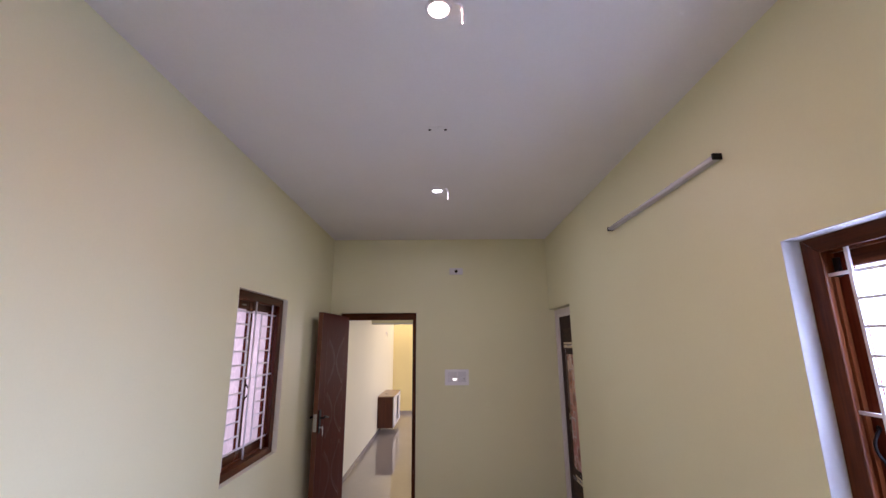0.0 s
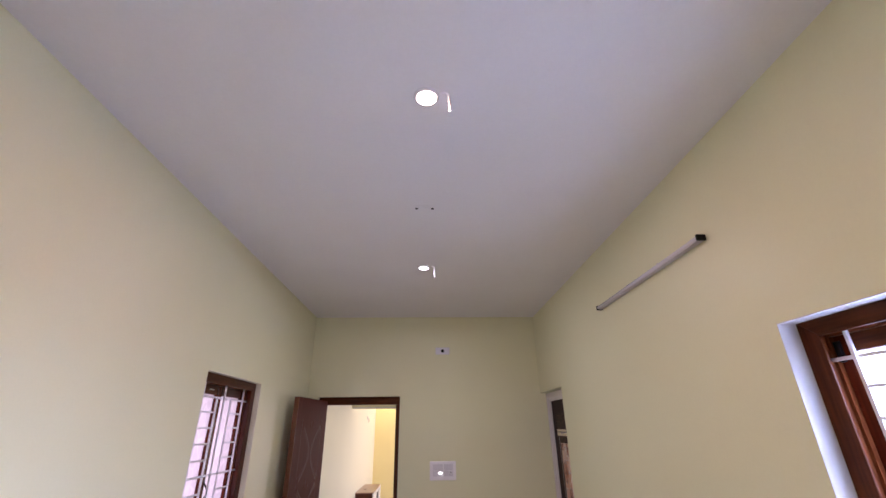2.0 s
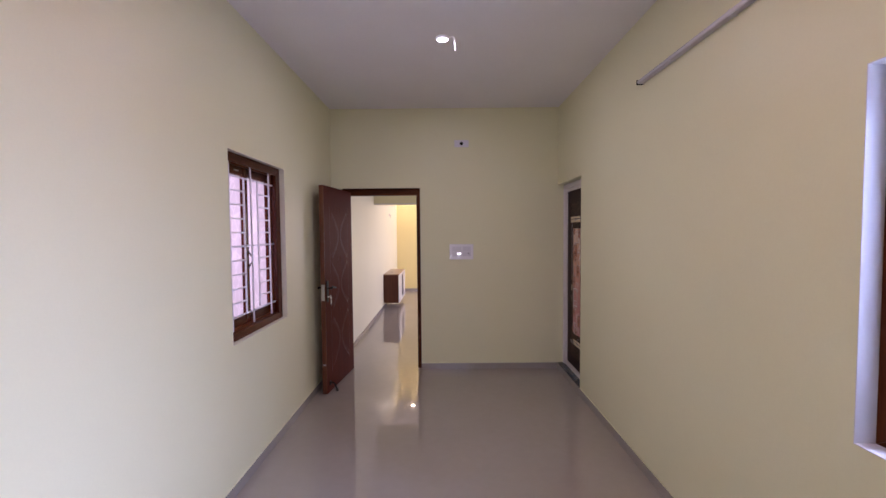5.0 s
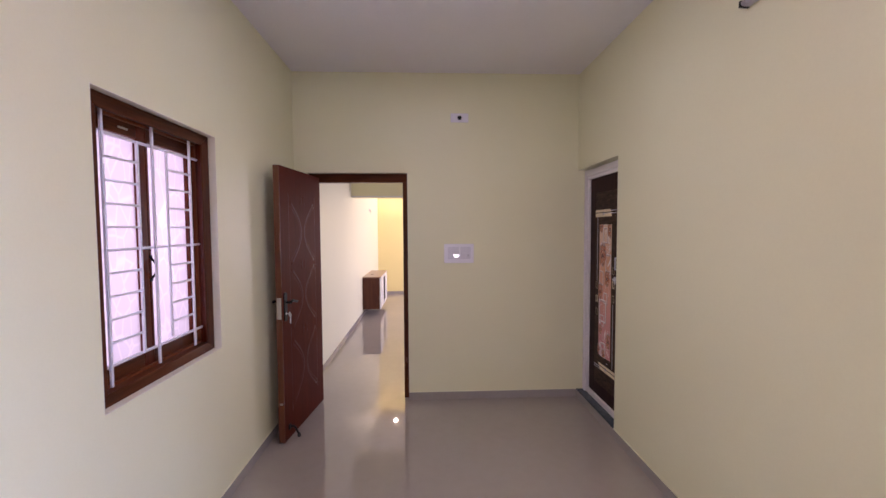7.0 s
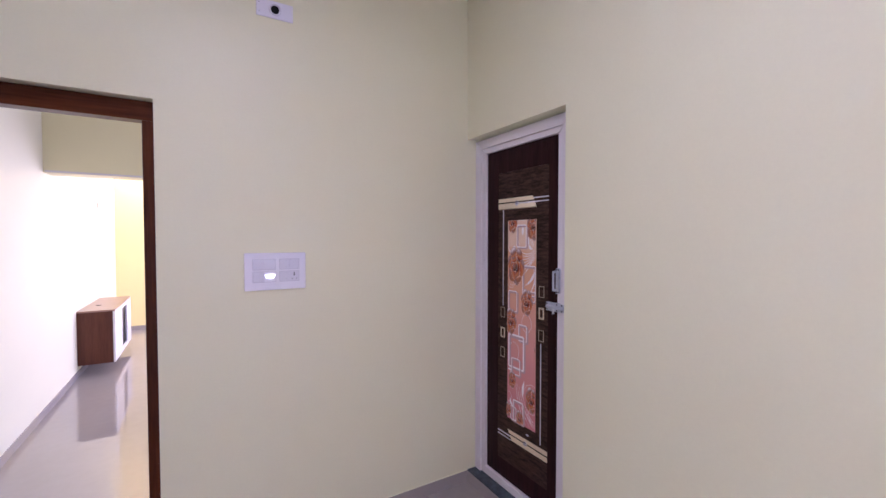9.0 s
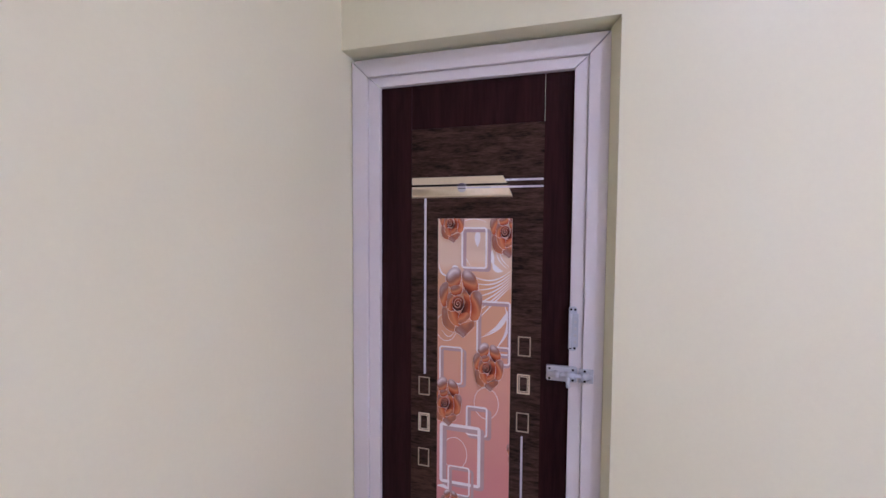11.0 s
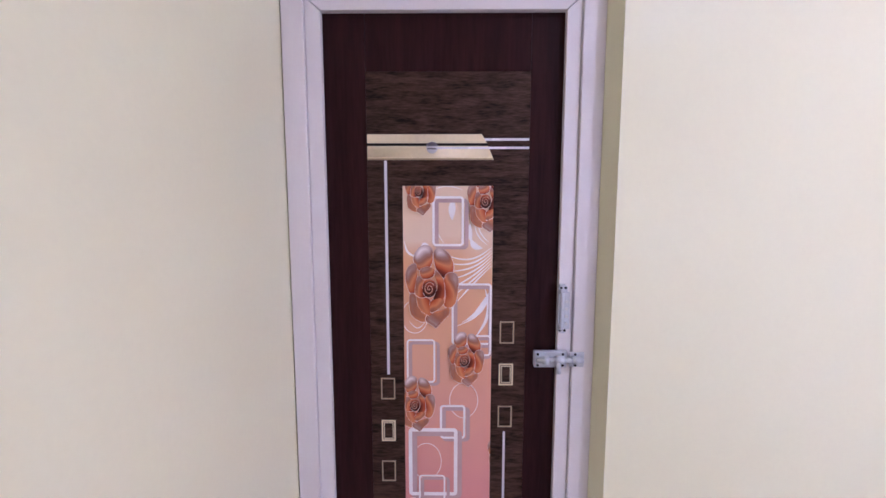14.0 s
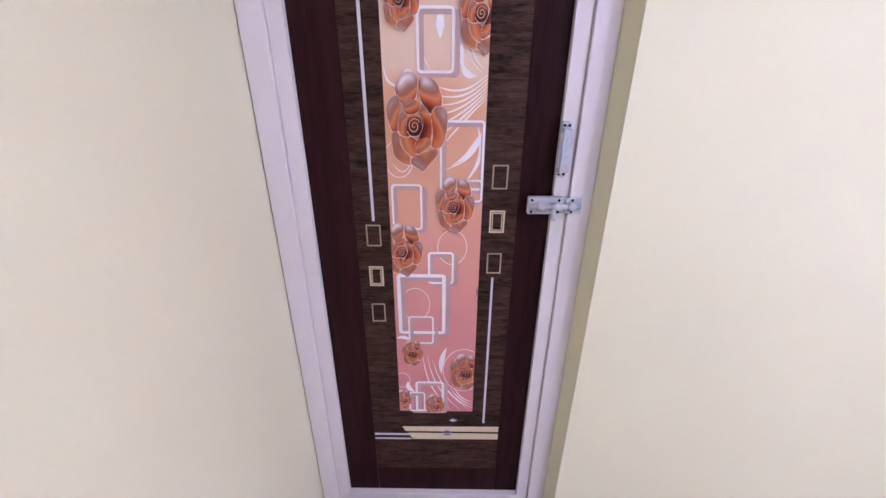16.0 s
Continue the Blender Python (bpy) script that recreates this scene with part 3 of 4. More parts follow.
# ---- the wooden door, standing open ----
def wooden_door():
    d = thing("door_1", pose(0, 0, 0), label="open red brown moulded wooden door with black lever handle, folded back against the wall", category="door", kind="structure")
    x0, x1, zt = DOOR
    w, hd, y0, y1 = 0.045, 0.083, 0.05, 0.12
    for a, b in ((x0 + 0.001, x0 + w), (x1 - w, x1 - 0.001)):
        jm = boxed(a, b, y0, y1, 0.0, zt - hd, bevel=0.003)
        part("jamb", jm, M_TEAK, d, "dark varnished wooden jamb")
    keep = boxed(x1 - 0.032, x1 - 0.014, y0 - 0.0015, y0 + 0.002, 0.350, 0.392, bevel=0.0008)
    part("bolt_keep", keep, M_EDGE, d, "raw edged hole for the tower bolt")
    part("strike_plate", boxed(x1 - w - 0.0015, x1 - w + 0.001, y0 + 0.012, y0 + 0.036, 1.00, 1.13, bevel=0.0005), M_STEEL, d)
    part("frame_head", boxed(x0 + 0.001, x1 - 0.001, y0, y1, zt - hd, zt - 0.001, bevel=0.003), M_TEAKH, d)
    L, Z0, Z1, th = 0.795, 0.012, 2.095, 0.046
    # local: x from the hinge to the lock edge, y through the leaf with the seen face at 0, z up
    ang = math.degrees(math.atan2(-0.79, -0.093))
    m = pose(0.224, 0.028, 0, 0, 0, ang)
    leaf = part("door_leaf", boxed(0.003, L - 0.004, -th, 0, Z0, Z1, bevel=0.0015), M_LEAF, d, "red brown leaf with pressed curved mouldings", m=m)
    part("edge_lipping", boxed(L - 0.004, L, -th, 0.0, Z0, Z1, bevel=0.001), M_EDGE, leaf, "lighter orange brown edge")
    cx = L / 2

    def mould(name, pts, r):
        part(name, tube(bmesh.new(), [(x, 0.0, z) for x, z in pts], r, 12, flat=0.17), M_MOULD, leaf, smooth=True)

    for sx in (-1, 1):
        mould("side_moulding", [(cx + sx * 0.255, 0.20 + (1.90 - 0.20) * q / 20) for q in range(21)], 0.004)
        for zc, hh in ((1.595, 0.245), (1.075, 0.235), (0.50, 0.26)):
            for inset, r in ((0.0, 0.0085), (0.020, 0.0035)):
                mould("curved_moulding", [(cx + sx * (0.225 + inset - 0.200 * math.cos(math.pi * (q / 24 - 0.5))), zc + (hh - 1.2 * inset) * (q / 12 - 1)) for q in range(25)], r)
    # faint pressed leaves where the curves meet
    for zc in (1.862, 1.335, 0.795):
        for k in range(4):
            a = math.pi * (k + 0.5) / 2
            lf = tube(bmesh.new(), [(cx + 0.075 * t * math.cos(a), 0.0, zc + 0.050 * t * math.sin(a)) for t in (0.15, 0.45, 0.75, 1.0)], [0.002, 0.011, 0.009, 0.001], 12, flat=0.12)
            part("pressed_leaf", lf, M_LEAF, leaf, smooth=True)
    # lock plate, lever and key
    hx, hz = L - 0.046, 1.043
    bm = prism(bmesh.new(), round_rect(hx - 0.024, hx + 0.022, hz - 0.110, hz + 0.105, 0.020), 0.009, 0.0, bevel=0.0)
    plate = part("lock_plate", bm, M_BLACK, leaf, "black oval lock plate")
    lv = bmesh.new()
    tube(lv, [(hx, 0.004, hz + 0.03), (hx, 0.045, hz + 0.03)], 0.009)
    tube(lv, [(hx - 0.118 * q / 10, 0.046, hz + 0.03 + 0.009 * math.sin(q / 10 * 5.2) ) for q in range(11)], [0.0105 - 0.003 * q / 10 for q in range(11)])
    part("lever_handle", lv, M_BLACK, leaf, "black wavy lever handle", smooth=True)
    bk = tube(bmesh.new(), [(hx, -th - 0.002, hz + 0.03), (hx, -th - 0.045, hz + 0.03), (hx - 0.02, -th - 0.050, hz + 0.031), (hx - 0.11, -th - 0.050, hz + 0.024)], [0.010, 0.010, 0.0105, 0.008])
    part("lever_handle", bk, M_BLACK, leaf, "black lever on the far side", smooth=True)
    part("lock_plate", prism(bmesh.new(), round_rect(hx - 0.024, hx + 0.022, hz - 0.110, hz + 0.105, 0.020), -th - 0.009, -th), M_BLACK, leaf, "black oval lock plate")
    tw = boxed(L - 0.045, L - 0.012, -th - 0.004, -th, 0.05, 0.26, bevel=0.001)
    tube(tw, [(L - 0.028, -th - 0.010, 0.03), (L - 0.028, -th - 0.010, 0.27)], 0.007)
    part("tower_bolt", tw, M_BLACK, leaf, "black tower bolt at the foot of the far side")
    ky = bmesh.new()
    disc(ky, (hx, 0.007, hz - 0.055), 0.009, 0.004)
    tube(ky, [(hx, 0.010, hz - 0.055), (hx, 0.034, hz - 0.055)], 0.0025)
    ring_plate(ky, hx - 0.012, hx + 0.012, hz - 0.068, hz - 0.042, 0.006, 0.008, 0.034, 0.037)
    box(ky, hx - 0.022, hx - 0.018, 0.030, 0.034, hz - 0.135, hz - 0.07)
    ring_plate(ky, hx - 0.034, hx - 0.008, hz - 0.085, hz - 0.058, 0.003, 0.01, 0.030, 0.034)
    box(ky, hx - 0.030, hx - 0.014, 0.031, 0.033, hz - 0.125, hz - 0.09)
    part("keys", ky, M_STEEL, leaf, "bunch of steel keys in the lock")
    ep = boxed(L, L + 0.0015, -th + 0.006, -0.006, hz - 0.09, hz + 0.07)
    e = part("latch_plate", ep, M_STEEL, leaf, "steel latch plate in the edge")
    part("latch_bolt", prism(bmesh.new(), [(L, hz + 0.015), (L + 0.013, hz + 0.015), (L + 0.013, hz + 0.037), (L, hz + 0.037)], -th + 0.011, -0.011), M_STEEL, leaf)
    part("tower_bolt_keep", boxed(L, L + 0.002, -th + 0.010, -0.010, 0.30, 0.315), M_STEEL, leaf)
    st = bmesh.new()
    box(st, L - 0.085, L - 0.055, 0.0, 0.012, 0.085, 0.125, bevel=0.003)
    tube(st, [(L - 0.07, 0.012, 0.11), (L - 0.075, 0.035, 0.108), (L - 0.085, 0.045, 0.09), (L - 0.10, 0.052, 0.055), (L - 0.115, 0.055, 0.030)], [0.008, 0.008, 0.008, 0.008, 0.009])
    stopper = part("door_holder", st, M_BLACK, leaf, "black foot-operated door holder", smooth=False)
    tip = tube(bmesh.new(), [(L - 0.115, 0.055, 0.032), (L - 0.120, 0.056, 0.008)], [0.012, 0.014], 14)
    part("holder_tip", tip, M_RUBBER, leaf, "rubber tip")
    return d


wooden_door()


# ---- the bathroom door ----
def smooth_loop(ctrl, n=4):
    """A closed smooth curve through the control points, n steps to each."""
    out, m = [], len(ctrl)
    for i in range(m):
        p0, p1, p2, p3 = (ctrl[(i + d) % m] for d in (-1, 0, 1, 2))
        for k in range(n):
            t = k / n
            out.append(tuple(0.5 * (2 * b + (c - a) * t + (2 * a - 5 * b + 4 * c - d) * t * t + (3 * b - a - 3 * c + d) * t ** 3) for a, b, c, d in zip(p0, p1, p2, p3)))
    return out


# outlines of the petals about the heart (half a bloom is 1), lowest first, with the tone at their root and at their tip
PETALS = (
    (((-0.56, 0.92), (-0.59, 1.20), (-0.38, 1.52), (-0.16, 1.62), (0.04, 1.56), (0.14, 1.36), (0.12, 0.98), (-0.04, 0.72), (-0.38, 0.66)), 0.34, 0.84),
    (((0.18, 0.92), (0.16, 1.34), (0.30, 1.52), (0.52, 1.48), (0.76, 1.26), (0.91, 0.90), (0.86, 0.52), (0.58, 0.34), (0.30, 0.62)), 0.18, 0.68),
    (((-0.50, 0.94), (-0.80, 0.78), (-0.89, 0.34), (-0.75, -0.16), (-0.58, -0.23), (-0.42, 0.06), (-0.44, 0.52)), 0.24, 0.62),
    (((0.86, 0.62), (1.07, 0.42), (1.07, -0.16), (0.96, -0.60), (0.75, -0.76), (0.54, -0.66), (0.46, -0.22), (0.58, 0.48)), 0.08, 0.66),
    (((-0.72, -0.20), (-0.76, -0.60), (-0.68, -1.02), (-0.34, -1.28), (-0.06, -1.24), (-0.20, -0.86), (-0.44, -0.58), (-0.52, -0.24)), 0.30, 0.72),
    (((-0.16, -1.22), (0.14, -1.44), (0.24, -1.52), (0.48, -1.28), (0.74, -0.98), (0.72, -0.72), (0.34, -0.84), (-0.02, -0.92)), 0.34, 0.80),
    (((-0.48, -0.20), (-0.44, -0.66), (-0.22, -0.94), (0.08, -1.04), (0.06, -0.66), (0.04, -0.44), (-0.20, -0.30)), 0.16, 0.56),
    (((0.04, -0.50), (0.00, -0.84), (0.14, -0.92), (0.54, -0.60), (0.60, -0.16), (0.54, 0.06), (0.32, -0.20)), 0.10, 0.82),
    (((0.20, 0.48), (0.18, 0.68), (0.30, 0.66), (0.50, 0.40), (0.58, 0.06), (0.56, -0.38), (0.36, -0.60), (0.14, -0.42), (0.28, -0.16), (0.32, 0.22)), 0.04, 0.60),
    (((-0.46, 0.40), (-0.54, -0.08), (-0.46, -0.30), (-0.24, -0.36), (-0.06, -0.26), (-0.20, -0.02), (-0.18, 0.28), (-0.28, 0.46)), 0.20, 0.60),
    (((-0.36, 0.54), (-0.32, 0.74), (-0.06, 0.82), (0.18, 0.74), (0.20, 0.54), (0.04, 0.38), (-0.24, 0.36)), 0.22, 0.50),
    (((-0.26, 0.02), (-0.18, 0.30), (0.02, 0.36), (0.22, 0.24), (0.28, -0.04), (0.16, -0.28), (-0.06, -0.34), (-0.22, -0.20)), 0.05, 0.30))


def petal(bm, uvl, x, z, s, ctrl, y, root, tip):
    """One domed printed petal with a thin pale rim; the UV's x is its tone."""
    loop = smooth_loop(ctrl)
    n = len(loop)
    mx, mz = sum(p[0] for p in loop) / n, sum(p[1] for p in loop) / n
    size = sum(math.hypot(px - mx, pz - mz) for px, pz in loop) / n
    edge = 1 - 0.042 * min(1.6, 0.070 / s) ** 0.5
    rings = ((0.0, 0), (0.35, 0), (0.65, 0), (0.86, 0), (edge, 0), (edge + 0.004, 1), (1.0, 1))
    far = max(math.hypot(*p) for p in loop)
    near = min(math.hypot(*p) for p in loop)
    rows = []
    for r, rim in rings:
        row = []
        for px, pz in (loop if r else [(mx, mz)]):
            qx, qz = mx + (px - mx) * r, mz + (pz - mz) * r
            share = min(1.0, max(0.0, (math.hypot(qx, qz) - near) / (far - near)))
            sheen = (0.8 * (qz - mz) - 0.45 * (qx - mx)) / size
            tone = root + (tip - root) * share ** 1.3 + 0.19 * sheen + 0.05 * math.sin(7 * qx + 4 * qz)
            pale = (pz - mz) < 0.25 * size
            tone = (0.97 if pale else 0.66) if rim else min(0.84, max(0.0, tone * (1 - 0.30 * max(0.0, r - 0.65) / 0.35)))
            row.append((bm.verts.new((x + qx * s, y - 0.0008 * (1 - r * r), z + qz * s)), tone))
        rows.append(row)
    for a, b in zip(rows, rows[1:]):
        for k in range(n):
            j = (k + 1) % n
            vs = (a[0], b[k], b[j]) if len(a) == 1 else (a[k], b[k], b[j], a[j])
            f = bm.faces.new([v for v, _ in vs])
            f.smooth = True
            for l, (_, tone) in zip(f.loops, vs):
                l[uvl].uv = (tone, 0.5)


def rose(parent, x, z, s, x0, x1, z0, z1, y):
    bm = bmesh.new()
    uvl = bm.loops.layers.uv.new("UVMap")
    for k, (ctrl, root, tip) in enumerate(PETALS):
        petal(bm, uvl, x, z, s, ctrl, y - 0.00030 * k, root, tip)
    for co, no in (((x0, 0, 0), (-1, 0, 0)), ((x1, 0, 0), (1, 0, 0)), ((0, 0, z0), (0, 0, -1)), ((0, 0, z1), (0, 0, 1))):
        bmesh.ops.bisect_plane(bm, geom=bm.verts[:] + bm.edges[:] + bm.faces[:], plane_co=co, plane_no=no, clear_outer=True)
    ob = new("rose", bpy.data.meshes.new("rose"))
    bm.to_mesh(ob.data)
    bm.free()
    ob.data.materials.append(M_PETAL)
    ob.parent = parent
    tagged(ob, label="copper coloured printed rose")
    if x < x0 + 0.3 * s or x > x1 - 0.3 * s:
        return ob
    for name, mat, grow, lift in (("rose_heart", M_HEART, 1.0, 0.0), ("heart_line", M_HEARTL, 0.82, 0.0003)):
        pts = []
        for q in range(30):
            a, r = q * 0.42 + (0.5 if lift else 0.0), s * 0.25 * grow * (1 - q / 31)
            px, pz = x + r * math.cos(a), z + r * 1.25 * math.sin(a)
            if x0 < px < x1 and z0 < pz < z1:
                pts.append((px, y - 0.0047 - lift, pz))
        if len(pts) > 4:
            part(name, tube(bmesh.new(), pts, s * (0.026 if not lift else 0.014), 5, flat=0.2), mat, ob, smooth=True)
    return ob


def swirl(parent, pts, w, y, name="swirl"):
    """A thin printed white stroke that tapers at both ends."""
    n = len(pts)
    bm = bmesh.new()
    rows = []
    for i, (x, z) in enumerate(pts):
        a, b = pts[max(i - 1, 0)], pts[min(i + 1, n - 1)]
        dx, dz = b[0] - a[0], b[1] - a[1]
        l = math.hypot(dx, dz) or 1
        hw = w * (0.15 + 0.85 * math.sin(math.pi * i / (n - 1)))
        rows.append((bm.verts.new((x - dz / l * hw, y, z + dx / l * hw)), bm.verts.new((x + dz / l * hw, y, z - dx / l * hw))))
    for a, b in zip(rows, rows[1:]):
        bm.faces.new((a[0], a[1], b[1], b[0]))
    for co, no in (((0.2875, 0, 0), (-1, 0, 0)), ((0.5165, 0, 0), (1, 0, 0)), ((0, 0, 0.504), (0, 0, -1)), ((0, 0, 1.65), (0, 0, 1))):
        bmesh.ops.bisect_plane(bm, geom=bm.verts[:] + bm.edges[:] + bm.faces[:], plane_co=co, plane_no=no, clear_outer=True)
    if not bm.faces:
        bm.free()
        return
    part(name, bm, M_PRINTW, parent)


def bow(x0, z0, x1, z1, sag, n=14):
    """Points of an arc from one end to the other; sag: how far it bows to the side."""
    dx, dz = x1 - x0, z1 - z0
    l = math.hypot(dx, dz)
    return [(x0 + dx * q / n - dz / l * sag * math.sin(math.pi * q / n), z0 + dz * q / n + dx / l * sag * math.sin(math.pi * q / n)) for q in range(n + 1)]


def bathroom_door():
    d = thing("door_2", pose(W, 0, 0, 0, 0, -90), label="closed dark brown bathroom door with printed rose panel in a white plastic frame", category="door", kind="structure")
    # outer frame, mitred
    a0, a1, b0, b1, zt, zi, zb = 0.003, 0.057, 0.723, 0.777, 2.152, 2.098, SK + 0.003
    y0, y1 = 0.06, 0.12
    g = 0.0016
    part("frame_jamb", prism(bmesh.new(), [(a0, zb), (a1, zb), (a1, zi - g), (a0, zt - g)], y0, y1, bevel=0.002), M_PVC, d, "white plastic jamb with mitred top")
    part("frame_jamb", prism(bmesh.new(), [(b0, zb), (b1, zb), (b1, zt - g), (b0, zi - g)], y0, y1, bevel=0.002), M_PVC, d, "white plastic jamb with mitred top")
    part("frame_head", prism(bmesh.new(), [(a0 + g, zt), (a1 + g, zi), (b0 - g, zi), (b1 - g, zt)], y0, y1, bevel=0.002), M_PVC, d, "white plastic head with mitred ends")
    fl = bmesh.new()
    lo, hi = [[fl.verts.new((x, yy, z)) for x, yy in ((b1 + 0.0005, y0), (0.7935, 0.0015), (0.7935, y1), (b1 + 0.0005, y1))] for z in (zb, 2.1615)]
    fl.faces.new(lo)
    fl.faces.new(hi[::-1])
    for q in range(4):
        fl.faces.new((lo[q], hi[q], hi[(q + 1) % 4], lo[(q + 1) % 4]))
    part("splayed_plaster", fl, M_WALL, d, "splayed plaster beside the frame")
    # leaf: white edge profile, dark stiles, oak panel
    l0, l1, zl, zh = a1 + 0.001, b0 - 0.001, zb + 0.003, zi - 0.001
    p0, p1, q0, q1 = 0.0945, 0.686, 0.125, 2.066
    e = 0.070
    leaf = part("door_leaf", prism(bmesh.new(), [(l0, zl), (p0, q0), (p0, q1 - g), (l0, zh - g)], e, e + 0.03, bevel=0.0015), M_PVC, d, "white plastic edge of the leaf")
    part("edge_profile", prism(bmesh.new(), [(l1, zl), (l1, zh - g), (p1, q1 - g), (p1, q0)], e, e + 0.03, bevel=0.0015), M_PVC, leaf)
    part("edge_profile", prism(bmesh.new(), [(l0 + g, zh), (p0 + g, q1), (p1 - g, q1), (l1 - g, zh)], e, e + 0.03, bevel=0.0015), M_PVC, leaf)
    part("edge_profile", prism(bmesh.new(), [(l0, zl), (l1, zl), (p1, q0 - g), (p0, q0 - g)], e, e + 0.03, bevel=0.0015), M_PVC, leaf)
    s = 0.088
    c0, c1, r0, r1 = 0.1985, 0.6055, 0.235, 1.929
    part("stile", boxed(p0, c0 - 0.0012, s, s + 0.012, q0, q1), M_DARKP, leaf, "dark wenge stile")
    part("stile", boxed(c1 + 0.0012, p1, s, s + 0.012, q0, q1), M_DARKP, leaf, "dark wenge stile")
    part("top_rail", boxed(c0, c1, s, s + 0.012, r1 + 0.0015, q1), M_DARKP, leaf, "dark wenge rail")
    part("bottom_rail", boxed(c0, c1, s, s + 0.012, q0, r0 - 0.0015), M_DARKP, leaf, "dark wenge rail")
    part("centre_panel", boxed(c0 - 0.003, c1 + 0.003, s + 0.0015, s + 0.014, r0 - 0.003, r1 + 0.003), M_OAK, leaf, "brown rough oak patterned panel")
    y = s + 0.0012
    x0, x1, z0, z1 = 0.2865, 0.5175, 0.5030, 1.6510
    sheet = part("printed_sheet", boxed(x0, x1, y - 0.0006, y + 0.001, z0, z1), M_PRINT, leaf, "printed sheet, salmon to pink, with copper roses and white frames")
    # foil bands
    def band(name, pts, mat, dy=0.0006):
        part(name, prism(bmesh.new(), pts, y - dy, y + 0.0006), mat, leaf)
    def stud(c, r):
        ob = part("silver_stud", disc(bmesh.new(), (c[0], y - 0.003, c[1]), r, 0.003, bevel=0.001), M_SILVER, leaf)
        arc = [(c[0] + r * 0.86 * math.cos(q * math.pi / 12), c[1] + 0.0035 + (r * 0.86 - 0.0025) * math.sin(q * math.pi / 12)) for q in range(13)]
        part("dark_inlay", prism(bmesh.new(), arc, y - 0.0052, y - 0.004), M_STUD, ob)
        low = [(c[0] - r * 0.80, c[1] - 0.0045), (c[0] + r * 0.80, c[1] - 0.0045), (c[0] + r * 0.80, c[1] - 0.0020), (c[0] - r * 0.80, c[1] - 0.0020)]
        part("dark_inlay", prism(bmesh.new(), low, y - 0.0052, y - 0.004), M_STUD, ob)
    band("gold_band", [(c0, 1.757), (0.500, 1.757), (0.4870, 1.779), (c0, 1.779)], M_GOLD)
    band("gold_band", [(c0, 1.716), (0.517, 1.716), (0.503, 1.750), (c0, 1.750)], M_GOLD)
    part("band_roll", tube(bmesh.new(), [(c0 + 0.002, y, 1.733), (0.505, y, 1.733)], 0.012, 12, flat=0.12), M_GOLD, leaf, smooth=True)
    band("shaded_edge", [(c0, 1.7155), (0.5172, 1.7155), (0.5148, 1.7195), (c0, 1.7195)], M_BRONZE, 0.0013)
    band("dark_line", [(c0, 1.7505), (0.503, 1.7505), (0.500, 1.7565), (c0, 1.7565)], M_BLACK)
    band("silver_line", [(0.495, 1.763), (c1, 1.763), (c1, 1.769), (0.493, 1.769)], M_SILVER)
    band("silver_line", [(0.372, 1.7425), (c1, 1.7425), (c1, 1.748), (0.372, 1.748)], M_SILVER, 0.0016)
    stud((0.362, 1.746), 0.0145)
    band("gold_band", [(0.290, 0.432), (c1, 0.436), (c1, 0.412), (0.302, 0.412)], M_GOLD)
    band("gold_band", [(0.308, 0.404), (c1, 0.404), (c1, 0.378), (0.325, 0.376)], M_GOLD)
    band("dark_line", [(0.303, 0.405), (c1, 0.405), (c1, 0.411), (0.303, 0.411)], M_BLACK)
    band("silver_line", [(c0, 0.393), (0.315, 0.393), (0.312, 0.401), (c0, 0.401)], M_SILVER)
    band("silver_line", [(c0, 0.374), (0.320, 0.374), (0.317, 0.380), (c0, 0.380)], M_SILVER)
    stud((0.438, 0.407), 0.0135)
    band("silver_line", [(0.2405, 1.152), (0.2475, 1.152), (0.2475, 1.714), (0.2405, 1.714)], M_SILVER)
    band("silver_line", [(0.5515, 0.452), (0.5585, 0.452), (0.5575, 0.992), (0.5515, 0.992)], M_SILVER)
    part("sticker", prism(bmesh.new(), [(0.444, 0.463), (0.455, 0.470), (0.470, 0.463), (0.456, 0.456)], y - 0.0005, y), M_SILVER, leaf)
    for cx, cz, double in ((0.558, 1.268, 0), (0.557, 1.153, 1), (0.556, 1.035, 0), (0.242, 1.112, 0), (0.242, 0.993, 1), (0.241, 0.876, 0)):
        w, h = 0.019, 0.030
        part("gold_square", ring_plate(bmesh.new(), cx - w, cx + w, cz - h, cz + h, 0.0042 if double else 0.0035, 0.001, y - 0.0010, y + 0.0005), M_GOLD if double else M_GOLD2, leaf, "thin gold rectangle")
        if double:
            part("gold_square", ring_plate(bmesh.new(), cx - w + 0.0062, cx + w - 0.0062, cz - h + 0.0065, cz + h - 0.0065, 0.002, 0.001, y - 0.0010, y + 0.0005), M_GOLD, leaf)
    # printed white frames with their soft grey sides
    yy = y - 0.0010
    for kf, (a, b, c, dd, wd) in enumerate(((0.362, 0.443, 1.497, 1.625, 0.006), (0.412, 0.5165, 1.235, 1.400, 0.0055), (0.293, 0.369, 1.130, 1.250, 0.005), (0.381, 0.450, 0.972, 1.068, 0.006),
                            (0.296, 0.429, 0.806, 1.002, 0.010), (0.323, 0.396, 0.771, 0.867, 0.005), (0.338, 0.426, 0.505, 0.628, 0.007), (0.317, 0.368, 0.505, 0.585, 0.005),
                            (0.472, 0.5165, 1.205, 1.262, 0.005))):
        yy = y - 0.0022 - 0.00016 * kf
        sh = bmesh.new()
        ring_plate(sh, a + 0.006, min(b + 0.012, x1), c - 0.008, dd - 0.006, wd * 1.7, 0.012, yy + 0.00005, yy + 0.0001)
        part("frame_shade", sh, M_SHADE, sheet)
